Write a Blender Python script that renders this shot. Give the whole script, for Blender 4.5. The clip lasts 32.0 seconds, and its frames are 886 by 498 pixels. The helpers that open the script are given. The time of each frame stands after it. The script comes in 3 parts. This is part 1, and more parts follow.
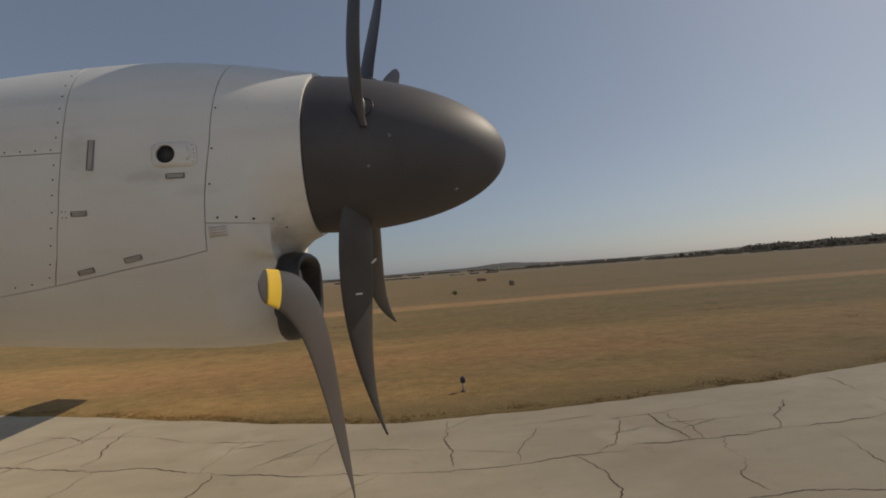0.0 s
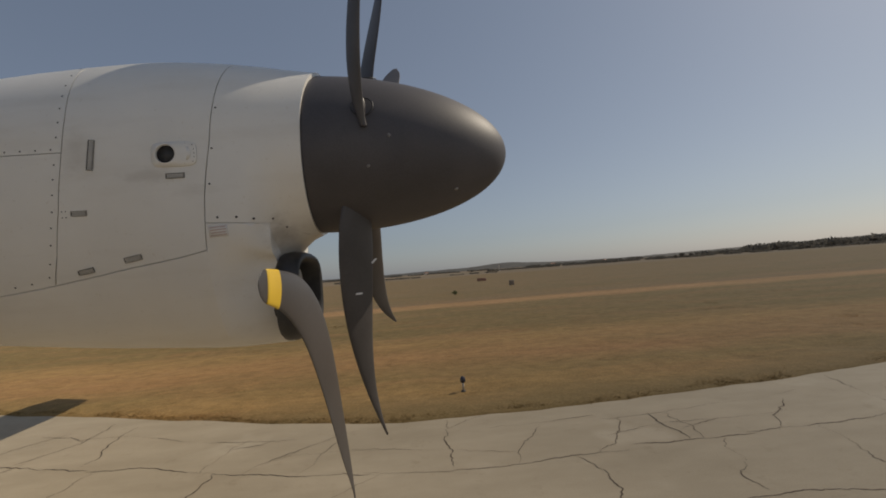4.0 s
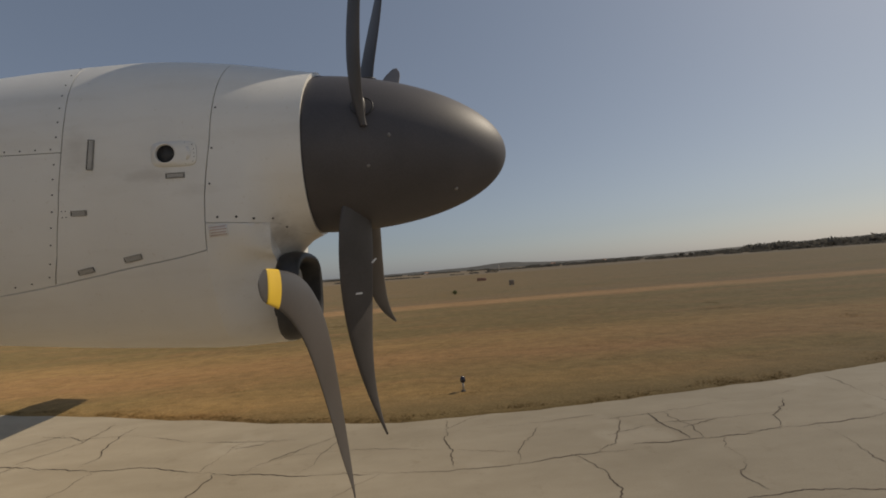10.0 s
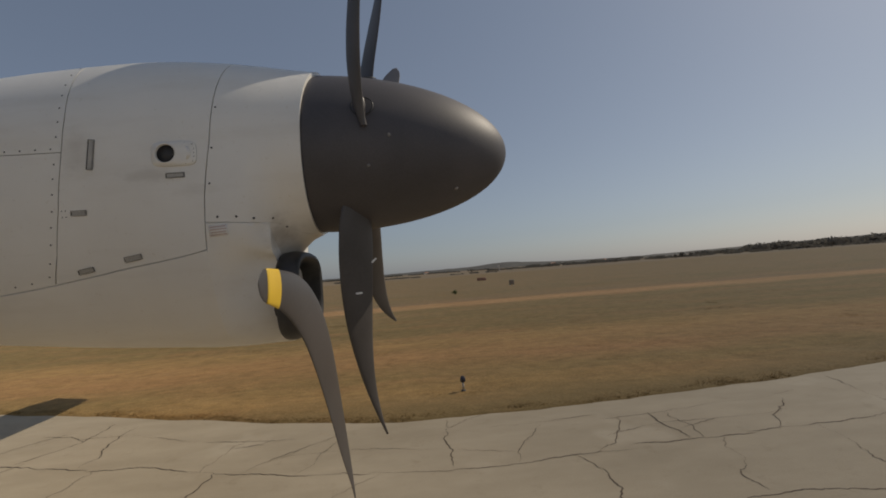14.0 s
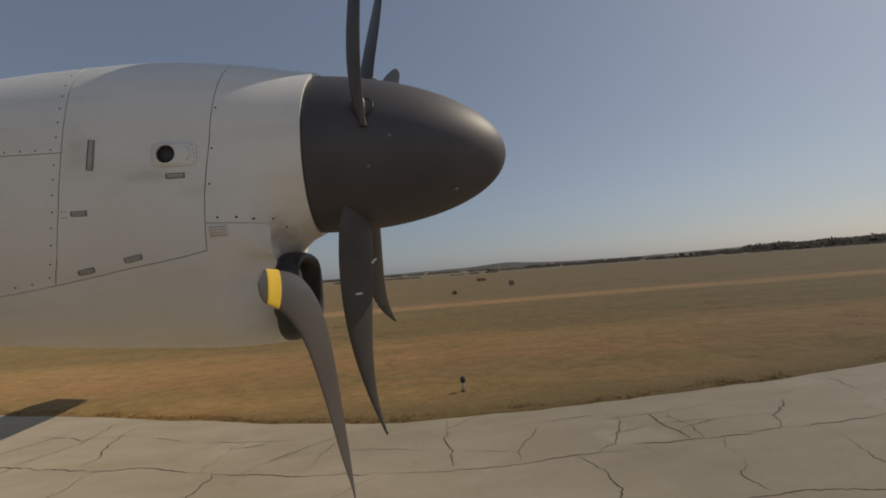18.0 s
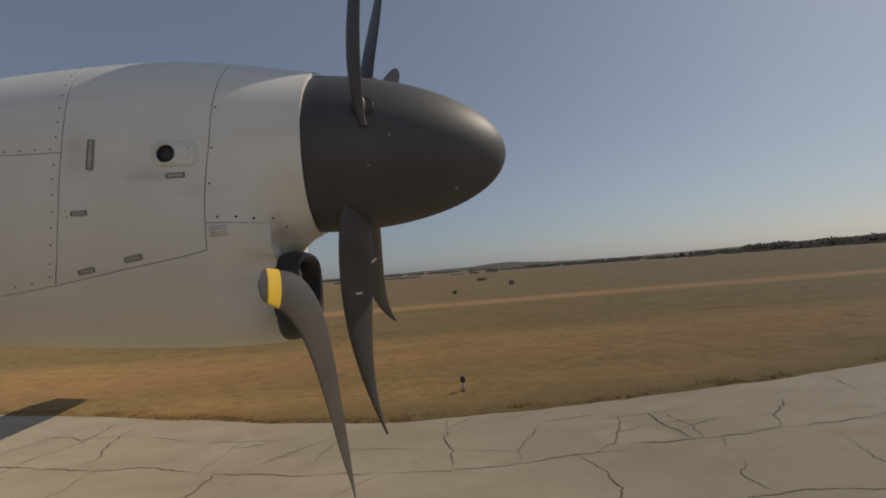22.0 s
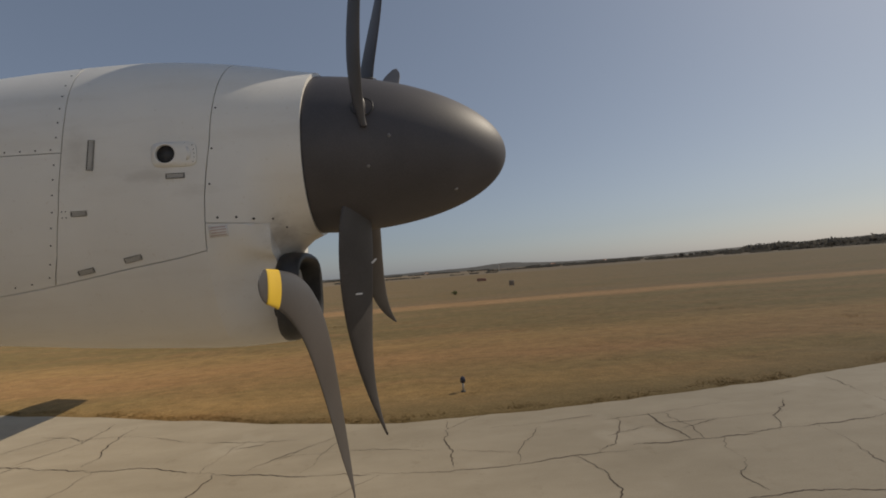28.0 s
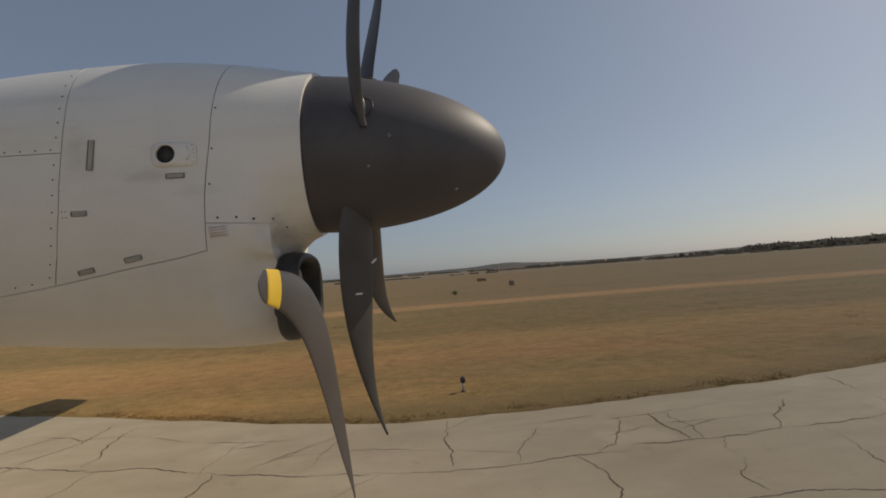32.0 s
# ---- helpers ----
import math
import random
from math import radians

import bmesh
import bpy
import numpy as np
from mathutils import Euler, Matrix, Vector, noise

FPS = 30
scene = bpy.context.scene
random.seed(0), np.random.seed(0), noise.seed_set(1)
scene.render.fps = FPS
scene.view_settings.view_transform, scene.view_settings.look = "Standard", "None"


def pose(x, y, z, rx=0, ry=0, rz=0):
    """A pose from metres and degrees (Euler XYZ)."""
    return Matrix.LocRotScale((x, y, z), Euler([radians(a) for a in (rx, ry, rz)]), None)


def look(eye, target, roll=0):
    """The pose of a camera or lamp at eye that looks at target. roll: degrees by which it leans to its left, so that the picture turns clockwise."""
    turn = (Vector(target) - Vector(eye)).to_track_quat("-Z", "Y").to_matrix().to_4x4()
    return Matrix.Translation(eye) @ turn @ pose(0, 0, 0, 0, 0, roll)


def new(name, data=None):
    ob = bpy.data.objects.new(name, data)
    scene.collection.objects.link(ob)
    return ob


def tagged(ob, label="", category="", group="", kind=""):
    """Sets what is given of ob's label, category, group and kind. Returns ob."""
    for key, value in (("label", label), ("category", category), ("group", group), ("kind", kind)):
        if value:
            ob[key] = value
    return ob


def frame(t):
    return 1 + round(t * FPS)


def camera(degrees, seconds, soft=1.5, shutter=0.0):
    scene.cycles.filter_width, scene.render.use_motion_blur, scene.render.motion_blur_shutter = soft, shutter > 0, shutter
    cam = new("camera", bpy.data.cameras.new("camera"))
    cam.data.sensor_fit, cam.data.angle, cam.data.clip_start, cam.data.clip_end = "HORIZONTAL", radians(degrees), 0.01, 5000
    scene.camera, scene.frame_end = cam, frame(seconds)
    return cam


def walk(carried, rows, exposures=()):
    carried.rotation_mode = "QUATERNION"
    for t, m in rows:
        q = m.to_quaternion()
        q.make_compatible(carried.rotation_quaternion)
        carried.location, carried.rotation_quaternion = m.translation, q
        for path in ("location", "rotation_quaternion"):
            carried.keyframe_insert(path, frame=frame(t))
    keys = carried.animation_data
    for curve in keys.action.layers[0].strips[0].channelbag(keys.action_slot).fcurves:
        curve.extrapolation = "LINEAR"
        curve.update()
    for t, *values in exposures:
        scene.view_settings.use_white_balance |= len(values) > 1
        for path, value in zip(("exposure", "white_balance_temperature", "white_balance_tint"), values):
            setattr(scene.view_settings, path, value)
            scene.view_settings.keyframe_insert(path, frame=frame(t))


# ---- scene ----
cam = camera(91.3, 32.0, soft=1.8)
# Tiny shake of the hand-held camera against the cabin window: seconds and degrees by which it dips.
SHAKE = [(0, 0), (1, 0), (1.5, .06), (2, 0), (3, 0), (3.5, .03), (5.5, -.02), (6, .06), (6.5, .02), (7, .06), (7.5, 0), (8, -.12), (8.5, .07),
         (9, .05), (9.5, 0), (10, .05), (10.5, 0), (11, -.2), (11.5, .07), (12, 0), (12.5, 0), (13, .06), (13.5, .07), (14, .08), (14.5, .06),
         (16.5, 0), (17, 0), (18, .02), (18.5, -.03), (19, 0), (19.5, .08), (20, -.08), (20.5, 0), (21, 0), (22, .07), (23, 0), (24, .05),
         (24.5, .07), (25, 0), (25.5, .07), (27.5, 0), (28, 0), (29, 0), (30, 0), (31, 0), (32, 0)]
EYE = (0.0, 0.0, 2.30)
walk(cam, [(t, pose(*EYE, 93.2 - d, 4.3, -3.0)) for t, d in SHAKE], [(0, 0.02, 6950, 10), (10, 0.0, 7100, 10), (14, -0.05, 6900, 10), (24, -0.06, 6850, 10), (28, 0.04, 6950, 10), (32, 0.06, 6950, 10)])

# ---- light ----
SUN = Vector((4.3, 1.7, 4.3)).normalized()
world = bpy.data.worlds.new("sky")
scene.world = world
world.use_nodes = True
wn = world.node_tree
sky = wn.nodes.new("ShaderNodeTexSky")
sky.sky_type, sky.sun_disc = "NISHITA", False
sky.sun_elevation, sky.sun_rotation = math.asin(SUN.z), math.atan2(SUN.x, SUN.y)
sky.air_density, sky.dust_density, sky.ozone_density, sky.altitude = 1.0, 0.9, 2.0, 0
haze = wn.nodes.new("ShaderNodeMix")
haze.data_type = "RGBA"
haze.inputs[0].default_value = 0.42
haze.inputs[7].default_value = (1.42, 2.12, 3.50, 1)
soft_sky = wn.nodes.new("ShaderNodeHueSaturation")
soft_sky.inputs["Saturation"].default_value = 0.66
wn.links.new(sky.outputs[0], soft_sky.inputs["Color"])
wn.links.new(soft_sky.outputs[0], haze.inputs[6])
wn.links.new(haze.outputs[2], wn.nodes["Background"].inputs[0])
wn.nodes["Background"].inputs[1].default_value = 0.079
sun = new("sun", bpy.data.lights.new("sun", "SUN"))
sun.data.energy, sun.data.angle, sun.data.color = 2.8, radians(0.53), (1.0, 0.91, 0.77)
sun.matrix_world = look(SUN * 50, (0, 0, 0))


# ---- materials ----
def material(name, rough=0.6, metal=0.0, spec=0.5):
    m = bpy.data.materials.new(name)
    m.use_nodes = True
    b = m.node_tree.nodes["Principled BSDF"]
    b.inputs["Roughness"].default_value, b.inputs["Metallic"].default_value = rough, metal
    b.inputs["Specular IOR Level"].default_value = spec
    return m, m.node_tree, b


def node(tree, kind, **values):
    n = tree.nodes.new("ShaderNode" + kind)
    for key, value in values.items():
        n.inputs[key.replace("_", " ")].default_value = value
    return n


def noise_on(tree, scale, detail=4.0, rough=0.55, stretch=None):
    geo = tree.nodes.new("ShaderNodeNewGeometry")
    out = geo.outputs["Position"]
    if stretch:
        mp = tree.nodes.new("ShaderNodeMapping")
        mp.inputs["Scale"].default_value = stretch
        tree.links.new(out, mp.inputs[0])
        out = mp.outputs[0]
    n = node(tree, "TexNoise", Scale=scale, Detail=detail, Roughness=rough)
    tree.links.new(out, n.inputs["Vector"])
    return n.outputs["Fac"]


def ramp(tree, fac, stops):
    n = tree.nodes.new("ShaderNodeValToRGB")
    els = n.color_ramp.elements
    while len(els) < len(stops):
        els.new(0.5)
    for e, (p, c) in zip(els, stops):
        e.position, e.color = p, (*c, 1)
    tree.links.new(fac, n.inputs[0])
    return n.outputs[0]


def mix(tree, fac, a, b, kind="MIX"):
    n = tree.nodes.new("ShaderNodeMix")
    n.data_type, n.blend_type = "RGBA", kind
    for socket, v in ((n.inputs[0], fac), (n.inputs[6], a), (n.inputs[7], b)):
        if isinstance(v, bpy.types.NodeSocket):
            tree.links.new(v, socket)
        else:
            socket.default_value = v if isinstance(v, (int, float)) else (*v, 1)
    return n.outputs[2]


def bump(tree, bsdf, height, strength=0.3, distance=0.01):
    n = node(tree, "Bump", Strength=strength, Distance=distance)
    tree.links.new(height, n.inputs["Height"])
    tree.links.new(n.outputs[0], bsdf.inputs["Normal"])


def varied(name, a, b, scale, rough=0.6, metal=0.0, fine=0.0, fine_scale=60.0, stretch=None, depth=0.003, spec=0.5):
    """Two colours mixed by a large noise, with a fine grain and relief over it."""
    m, t, p = material(name, rough, metal, spec)
    big = noise_on(t, scale, stretch=stretch)
    col = ramp(t, big, [(0.3, a), (0.7, b)])
    if fine:
        small = noise_on(t, fine_scale, 3)
        col = mix(t, 1.0, col, ramp(t, small, [(0.3, (1 - fine,) * 3), (0.7, (1, 1, 1))]), "MULTIPLY")
        bump(t, p, small, 0.25, depth)
    t.links.new(col, p.inputs["Base Color"])
    return m


def paint_material(name, a, b):
    """White aircraft paint with faint soot streaks that run along the airflow."""
    m, t, p = material(name, 0.38, 0.0, 0.45)
    col = ramp(t, noise_on(t, 1.6, 4), [(0.3, a), (0.7, b)])
    streak = ramp(t, noise_on(t, 5.0, 5, 0.6, (0.25, 1, 1.6)), [(0.52, (1, 1, 1)), (0.78, (0.84, 0.81, 0.77))])
    col = mix(t, 0.45, col, streak, "MULTIPLY")
    spots = ramp(t, noise_on(t, 45, 2), [(0.66, (1, 1, 1)), (0.74, (0.86, 0.83, 0.78))])
    col = mix(t, 0.5, col, spots, "MULTIPLY")
    # soot and painted shade above the air intake, oily smudges by the latches, all with ragged outlines
    geo, torn = t.nodes.new("ShaderNodeNewGeometry"), noise_on(t, 14, 4, 0.6, (0.6, 1, 1.4))
    for centre, stretch, full, end, strength, tone in SMUDGES_AND_SHADE:
        rel, wide, reach = (t.nodes.new("ShaderNodeVectorMath") for _ in range(3))
        ragged = t.nodes.new("ShaderNodeMath")
        rel.operation, wide.operation, reach.operation = "SUBTRACT", "MULTIPLY", "LENGTH"
        rel.inputs[1].default_value, wide.inputs[1].default_value = centre, stretch
        t.links.new(geo.outputs["Position"], rel.inputs[0])
        t.links.new(rel.outputs[0], wide.inputs[0])
        t.links.new(wide.outputs[0], reach.inputs[0])
        ragged.operation, ragged.inputs[1].default_value = "MULTIPLY_ADD", 0.22
        t.links.new(torn, ragged.inputs[0])
        t.links.new(reach.outputs["Value"], ragged.inputs[2])
        col = mix(t, ramp(t, ragged.outputs[0], [(full, (strength,) * 3), (end, (0, 0, 0))]), col, tone)
    t.links.new(col, p.inputs["Base Color"])
    rough = t.nodes.new("ShaderNodeMapRange")
    t.links.new(noise_on(t, 3, 3), rough.inputs[0])
    rough.inputs[3].default_value, rough.inputs[4].default_value = 0.24, 0.40
    t.links.new(rough.outputs[0], p.inputs["Roughness"])
    bump(t, p, noise_on(t, 2.2, 2), 0.12, 0.02)
    return m


# centre, stretch, full and end of its reach, strength and colour of each smudge;
# the first mixes soot with the shade of the hollow over the intake
SMUDGES_AND_SHADE = [((-0.75, 2.41, 2.565), (1, 1, 1), 0.12, 0.25, 0.6, (0.32, 0.28, 0.235)),
           ((-1.61, 2.15, 3.01), (1, 1, 0.7), 0.11, 0.21, 0.35, (0.42, 0.38, 0.33)),
           ((-1.29, 2.16, 2.885), (0.6, 1, 1.6), 0.11, 0.20, 0.4, (0.42, 0.38, 0.33)),
           ((-1.08, 2.17, 2.79), (0.7, 1, 1.8), 0.11, 0.20, 0.3, (0.45, 0.41, 0.36))]
PAINT = paint_material("white_paint", (0.685, 0.662, 0.620), (0.765, 0.742, 0.698))
SEAM = varied("dark_seam", (0.07, 0.065, 0.06), (0.11, 0.10, 0.09), 8, 0.8)
SLOT = varied("slot_dark", (0.03, 0.03, 0.03), (0.06, 0.055, 0.05), 20, 0.7)
FASTENER = varied("fastener_metal", (0.16, 0.15, 0.14), (0.28, 0.26, 0.24), 40, 0.45, 0.6)
SPINNER = varied("spinner_black", (0.062, 0.057, 0.062), (0.083, 0.076, 0.081), 3, 0.56, fine=0.2, fine_scale=120, depth=0.001, spec=0.5)
BLADE = varied("blade_grey", (0.055, 0.049, 0.048), (0.077, 0.069, 0.068), 4, 0.45, fine=0.15, fine_scale=80, depth=0.001)
BOOT = varied("rubber_boot", (0.026, 0.026, 0.028), (0.045, 0.042, 0.042), 12, 0.5, fine=0.3, fine_scale=30)
YELLOW = varied("tip_yellow", (0.62, 0.40, 0.03), (0.72, 0.48, 0.05), 10, 0.5)
STICKER = varied("decal_white", (0.6, 0.6, 0.6), (0.75, 0.75, 0.74), 20, 0.4)
RED = varied("placard_red", (0.42, 0.28, 0.25), (0.50, 0.35, 0.31), 20, 0.5)
STEEL = varied("gear_steel", (0.35, 0.35, 0.36), (0.45, 0.45, 0.45), 10, 0.4, 0.7)
TYRE = varied("tyre_rubber", (0.02, 0.02, 0.02), (0.04, 0.04, 0.04), 10, 0.8)
GLASS = varied("window_dark", (0.02, 0.025, 0.03), (0.03, 0.035, 0.04), 5, 0.1)


# ---- mesh helpers ----
def mesh_from(name, verts, faces, mat, smooth=True, parent=None, label=""):
    me = bpy.data.meshes.new(name)
    me.from_pydata([tuple(v) for v in verts], [], faces)
    me.materials.append(mat)
    if smooth:
        me.polygons.foreach_set("use_smooth", [True] * len(me.polygons))
    me.update()
    ob = new(name, me)
    if parent:
        ob.parent = parent
    return tagged(ob, label)


def part(name, bm, mat, parent=None, label="", smooth=True):
    bmesh.ops.recalc_face_normals(bm, faces=bm.faces)
    me = bpy.data.meshes.new(name)
    bm.to_mesh(me)
    bm.free()
    me.materials.append(mat)
    if smooth:
        me.polygons.foreach_set("use_smooth", [True] * len(me.polygons))
    ob = new(name, me)
    if parent:
        ob.parent = parent
    return tagged(ob, label)


def rings_mesh(bm, rings, close_start=True, close_end=True):
    """Skins a list of closed rings of points."""
    vs = [[bm.verts.new(p) for p in ring] for ring in rings]
    n = len(vs[0])
    for a, b in zip(vs, vs[1:]):
        for i in range(n):
            bm.faces.new((a[i], a[(i + 1) % n], b[(i + 1) % n], b[i]))
    if close_start:
        bm.faces.new(vs[0][::-1])
    if close_end:
        bm.faces.new(vs[-1])
    return bm


def box(bm, m, size, bevel=0.0):
    made = bmesh.ops.create_cube(bm, size=1, matrix=m @ Matrix.Diagonal((*size, 1)))
    if bevel:
        edges = list({e for v in made["verts"] for e in v.link_edges})
        bmesh.ops.bevel(bm, geom=edges, offset=bevel, segments=2, affect="EDGES")
    return bm


def interp(x, xs, ys):
    return float(np.interp(x, xs, ys))


def smooth_interp(x, xs, ys):
    """Average of nearby linear values, so that lofts have no kinks."""
    return sum(interp(x + d, xs, ys) for d in (-0.16, -0.08, 0, 0.08, 0.16)) / 5


# ---- ground ----
def edge_y(x):
    """Where the concrete ends and the grass begins."""
    if x > 0:
        base = 7.12 + 0.0115 * min(x, 14) ** 2 + max(0, x - 14) * 0.1
    else:
        base = 7.12 + (0.32 * (-x)) * (1 - math.exp(x / 2.2)) * (1 if x > -12 else 12 / -x)
    return base


def wobble(x):
    return 0.07 * noise.noise((x * 0.9, 3.1, 0)) + 0.04 * noise.noise((x * 4.1, 7.7, 0))


def grass_material():
    m, t, p = material("dry_grass", 0.95, 0.0, 0.15)
    p.inputs["Diffuse Roughness"].default_value = 0.8
    geo = t.nodes.new("ShaderNodeNewGeometry")
    sep = t.nodes.new("ShaderNodeSeparateXYZ")
    t.links.new(geo.outputs["Position"], sep.inputs[0])
    warp = noise_on(t, 0.12, 4, 0.6, (0.35, 1, 1))
    add = t.nodes.new("ShaderNodeMath")
    add.operation = "MULTIPLY_ADD"
    t.links.new(warp, add.inputs[0])
    add.inputs[1].default_value = 3.2
    t.links.new(sep.outputs["Y"], add.inputs[2])
    # mown strips that run beside the taxiway, by their distance
    scale = t.nodes.new("ShaderNodeMapRange")
    t.links.new(add.outputs[0], scale.inputs[0])
    scale.inputs[1].default_value, scale.inputs[2].default_value = 4.1, 54.1
    olive, gold, red, pale, brown = (0.270, 0.193, 0.088), (0.425, 0.270, 0.118), (0.408, 0.240, 0.112), (0.540, 0.325, 0.165), (0.302, 0.212, 0.122)
    strips = ramp(t, scale.outputs[0], [(0.09, olive), (0.115, gold), (0.145, (0.330, 0.226, 0.100)), (0.18, red), (0.24, gold), (0.285, olive), (0.50, (0.280, 0.204, 0.100)), (0.54, pale),
                                        (0.58, pale), (0.615, brown), (0.80, (0.262, 0.197, 0.106)), (1.0, (0.284, 0.210, 0.120))])
    patch = noise_on(t, 0.35, 5, 0.65, (0.4, 1, 1))
    col = mix(t, ramp(t, patch, [(0.35, (0, 0, 0)), (0.75, (0.55, 0.55, 0.55))]), strips, (0.200, 0.158, 0.064))
    swath = noise_on(t, 1.1, 5, 0.7, (0.12, 1, 1))
    col = mix(t, 1.0, col, ramp(t, swath, [(0.3, (0.92, 0.91, 0.90)), (0.5, (1, 1, 1)), (0.72, (1.07, 1.05, 1.03))]), "MULTIPLY")
    rust = noise_on(t, 0.5, 5, 0.7, (0.35, 1, 1))
    col = mix(t, ramp(t, rust, [(0.48, (0, 0, 0)), (0.68, (0.5, 0.5, 0.5))]), col, (0.385, 0.218, 0.104))
    tuft = noise_on(t, 2.6, 5, 0.7, (0.7, 1, 1))
    col = mix(t, 1.0, col, ramp(t, tuft, [(0.3, (0.74, 0.72, 0.69)), (0.7, (1.08, 1.05, 1.01))]), "MULTIPLY")
    clump = noise_on(t, 5.5, 4, 0.6, (0.85, 1, 1))
    col = mix(t, 0.45, col, ramp(t, clump, [(0.32, (0.72, 0.68, 0.62)), (0.5, (1, 1, 1)), (0.68, (1.16, 1.10, 1.04))]), "MULTIPLY")
    # a greener, darker verge along the concrete, of uneven width
    side = t.nodes.new("ShaderNodeClamp")
    side.inputs["Max"].default_value = 14.0
    t.links.new(sep.outputs["X"], side.inputs["Value"])
    bend, off = t.nodes.new("ShaderNodeMath"), t.nodes.new("ShaderNodeMath")
    bend.operation, off.operation = "MULTIPLY", "MULTIPLY_ADD"
    t.links.new(side.outputs[0], bend.inputs[0])
    t.links.new(side.outputs[0], bend.inputs[1])
    t.links.new(bend.outputs[0], off.inputs[0])
    off.inputs[1].default_value = -0.0115
    t.links.new(sep.outputs["Y"], off.inputs[2])
    ragged = t.nodes.new("ShaderNodeMath")
    ragged.operation, ragged.inputs[1].default_value = "MULTIPLY_ADD", -2.4
    t.links.new(noise_on(t, 0.8, 5, 0.65, (0.35, 1, 1)), ragged.inputs[0])
    t.links.new(off.outputs[0], ragged.inputs[2])
    verge = t.nodes.new("ShaderNodeMapRange")
    t.links.new(ragged.outputs[0], verge.inputs[0])
    verge.inputs[1].default_value, verge.inputs[2].default_value, verge.inputs[3].default_value, verge.inputs[4].default_value = 6.1, 7.5, 0.75, 0.0
    col = mix(t, verge.outputs[0], col, (0.225, 0.160, 0.074))
    # beyond the mown field the land is drier and scrubby
    far = t.nodes.new("ShaderNodeMapRange")
    t.links.new(add.outputs[0], far.inputs[0])
    far.inputs[1].default_value, far.inputs[2].default_value = 190.0, 260.0
    scrub = ramp(t, noise_on(t, 0.018, 5, 0.7, (0.5, 1, 1)), [(0.35, (0.213, 0.161, 0.109)), (0.5, (0.284, 0.210, 0.136)), (0.62, (0.156, 0.133, 0.082))])
    col = mix(t, far.outputs[0], col, scrub)
    blade = noise_on(t, 22, 3, 0.7)
    col = mix(t, 0.6, col, ramp(t, blade, [(0.3, (0.6, 0.6, 0.55)), (0.7, (1.2, 1.2, 1.2))]), "MULTIPLY")
    t.links.new(col, p.inputs["Base Color"])
    bump(t, p, tuft, 0.35, 0.08)
    return m


def concrete_material():
    m, t, p = material("worn_concrete", 0.85, 0.0, 0.3)
    p.inputs["Diffuse Roughness"].default_value = 0.65
    col = ramp(t, noise_on(t, 0.35, 5, 0.6, (0.5, 1, 1)), [(0.3, (0.350, 0.296, 0.216)), (0.7, (0.420, 0.356, 0.264))])
    stain = ramp(t, noise_on(t, 1.3, 6, 0.65, (0.4, 1, 1)), [(0.35, (0.86, 0.85, 0.83)), (0.65, (1.04, 1.04, 1.04))])
    col = mix(t, 0.9, col, stain, "MULTIPLY")
    pale = ramp(t, noise_on(t, 0.55, 3, 0.5), [(0.60, (0, 0, 0)), (0.66, (0.45, 0.45, 0.45))])
    col = mix(t, pale, col, (0.463, 0.402, 0.310))
    drips = ramp(t, noise_on(t, 3.2, 6, 0.75), [(0.30, (0.80, 0.78, 0.75)), (0.42, (1, 1, 1))])
    col = mix(t, 0.7, col, drips, "MULTIPLY")
    grain = noise_on(t, 60, 3, 0.7)
    col = mix(t, 0.5, col, ramp(t, grain, [(0.3, (0.85, 0.84, 0.82)), (0.7, (1.1, 1.1, 1.1))]), "MULTIPLY")
    t.links.new(col, p.inputs["Base Color"])
    bump(t, p, grain, 0.2, 0.004)
    return m


GRASS, CONCRETE = grass_material(), concrete_material()
CRACK = varied("crack_filler", (0.040, 0.026, 0.017), (0.080, 0.055, 0.037), 3, 0.9)


def build_ground():
    xs = sorted({round(float(s * a), 3) for s in (-1, 1) for a in np.concatenate([np.linspace(0, 30, 121), np.geomspace(31, 4200, 40)])})
    ds = np.concatenate([[-60, -30, -6, -1.0, -0.35, -0.12], np.linspace(0, 24, 70), np.geomspace(25, 4200, 60)])
    verts, faces = [], []
    for x in xs:
        e = edge_y(x) + wobble(x)
        for d in ds:
            y = e + d
            if d < -0.2:
                z = -0.2
            else:
                z = 0.012 + 0.03 * min(1, max(0, d + 0.12) / 0.5) + 0.03 * noise.noise((x * 0.8, y * 0.8, 0)) * min(1, max(0, d))
                z += 0.35 * noise.noise((x * 0.02, y * 0.02, 5)) * min(1, max(0, d - 6) / 40)
                z += max(0, d - 300) * 0.0022
            verts.append((x, y, z))
    n = len(ds)
    for i in range(len(xs) - 1):
        for j in range(n - 1):
            a = i * n + j
            faces.append((a, a + n, a + n + 1, a + 1))
    g = mesh_from("ground", verts, faces, GRASS)
    return tagged(g, "dry golden brown airfield grass in mown strips", "grass field", kind="structure")


build_ground()


def build_taxiway():
    xs = np.concatenate([-np.geomspace(900, 41, 20), np.linspace(-40, 40, 161), np.geomspace(41, 900, 20)])
    verts, faces = [], []
    for x in xs:
        e = edge_y(x) + 0.05
        for y in (-60, -8, 0, 4, e - 0.5, e):
            verts.append((x, y, 0.0))
        verts.append((x, e + 0.01, -0.15))
    for i in range(len(xs) - 1):
        for j in range(6):
            a = i * 7 + j
            faces.append((a, a + 7, a + 8, a + 1))
    t = mesh_from("taxiway", verts, faces, CONCRETE, smooth=False)
    return tagged(t, "pale worn concrete taxiway with many dark cracks", "taxiway", kind="structure")


TAXIWAY = build_taxiway()

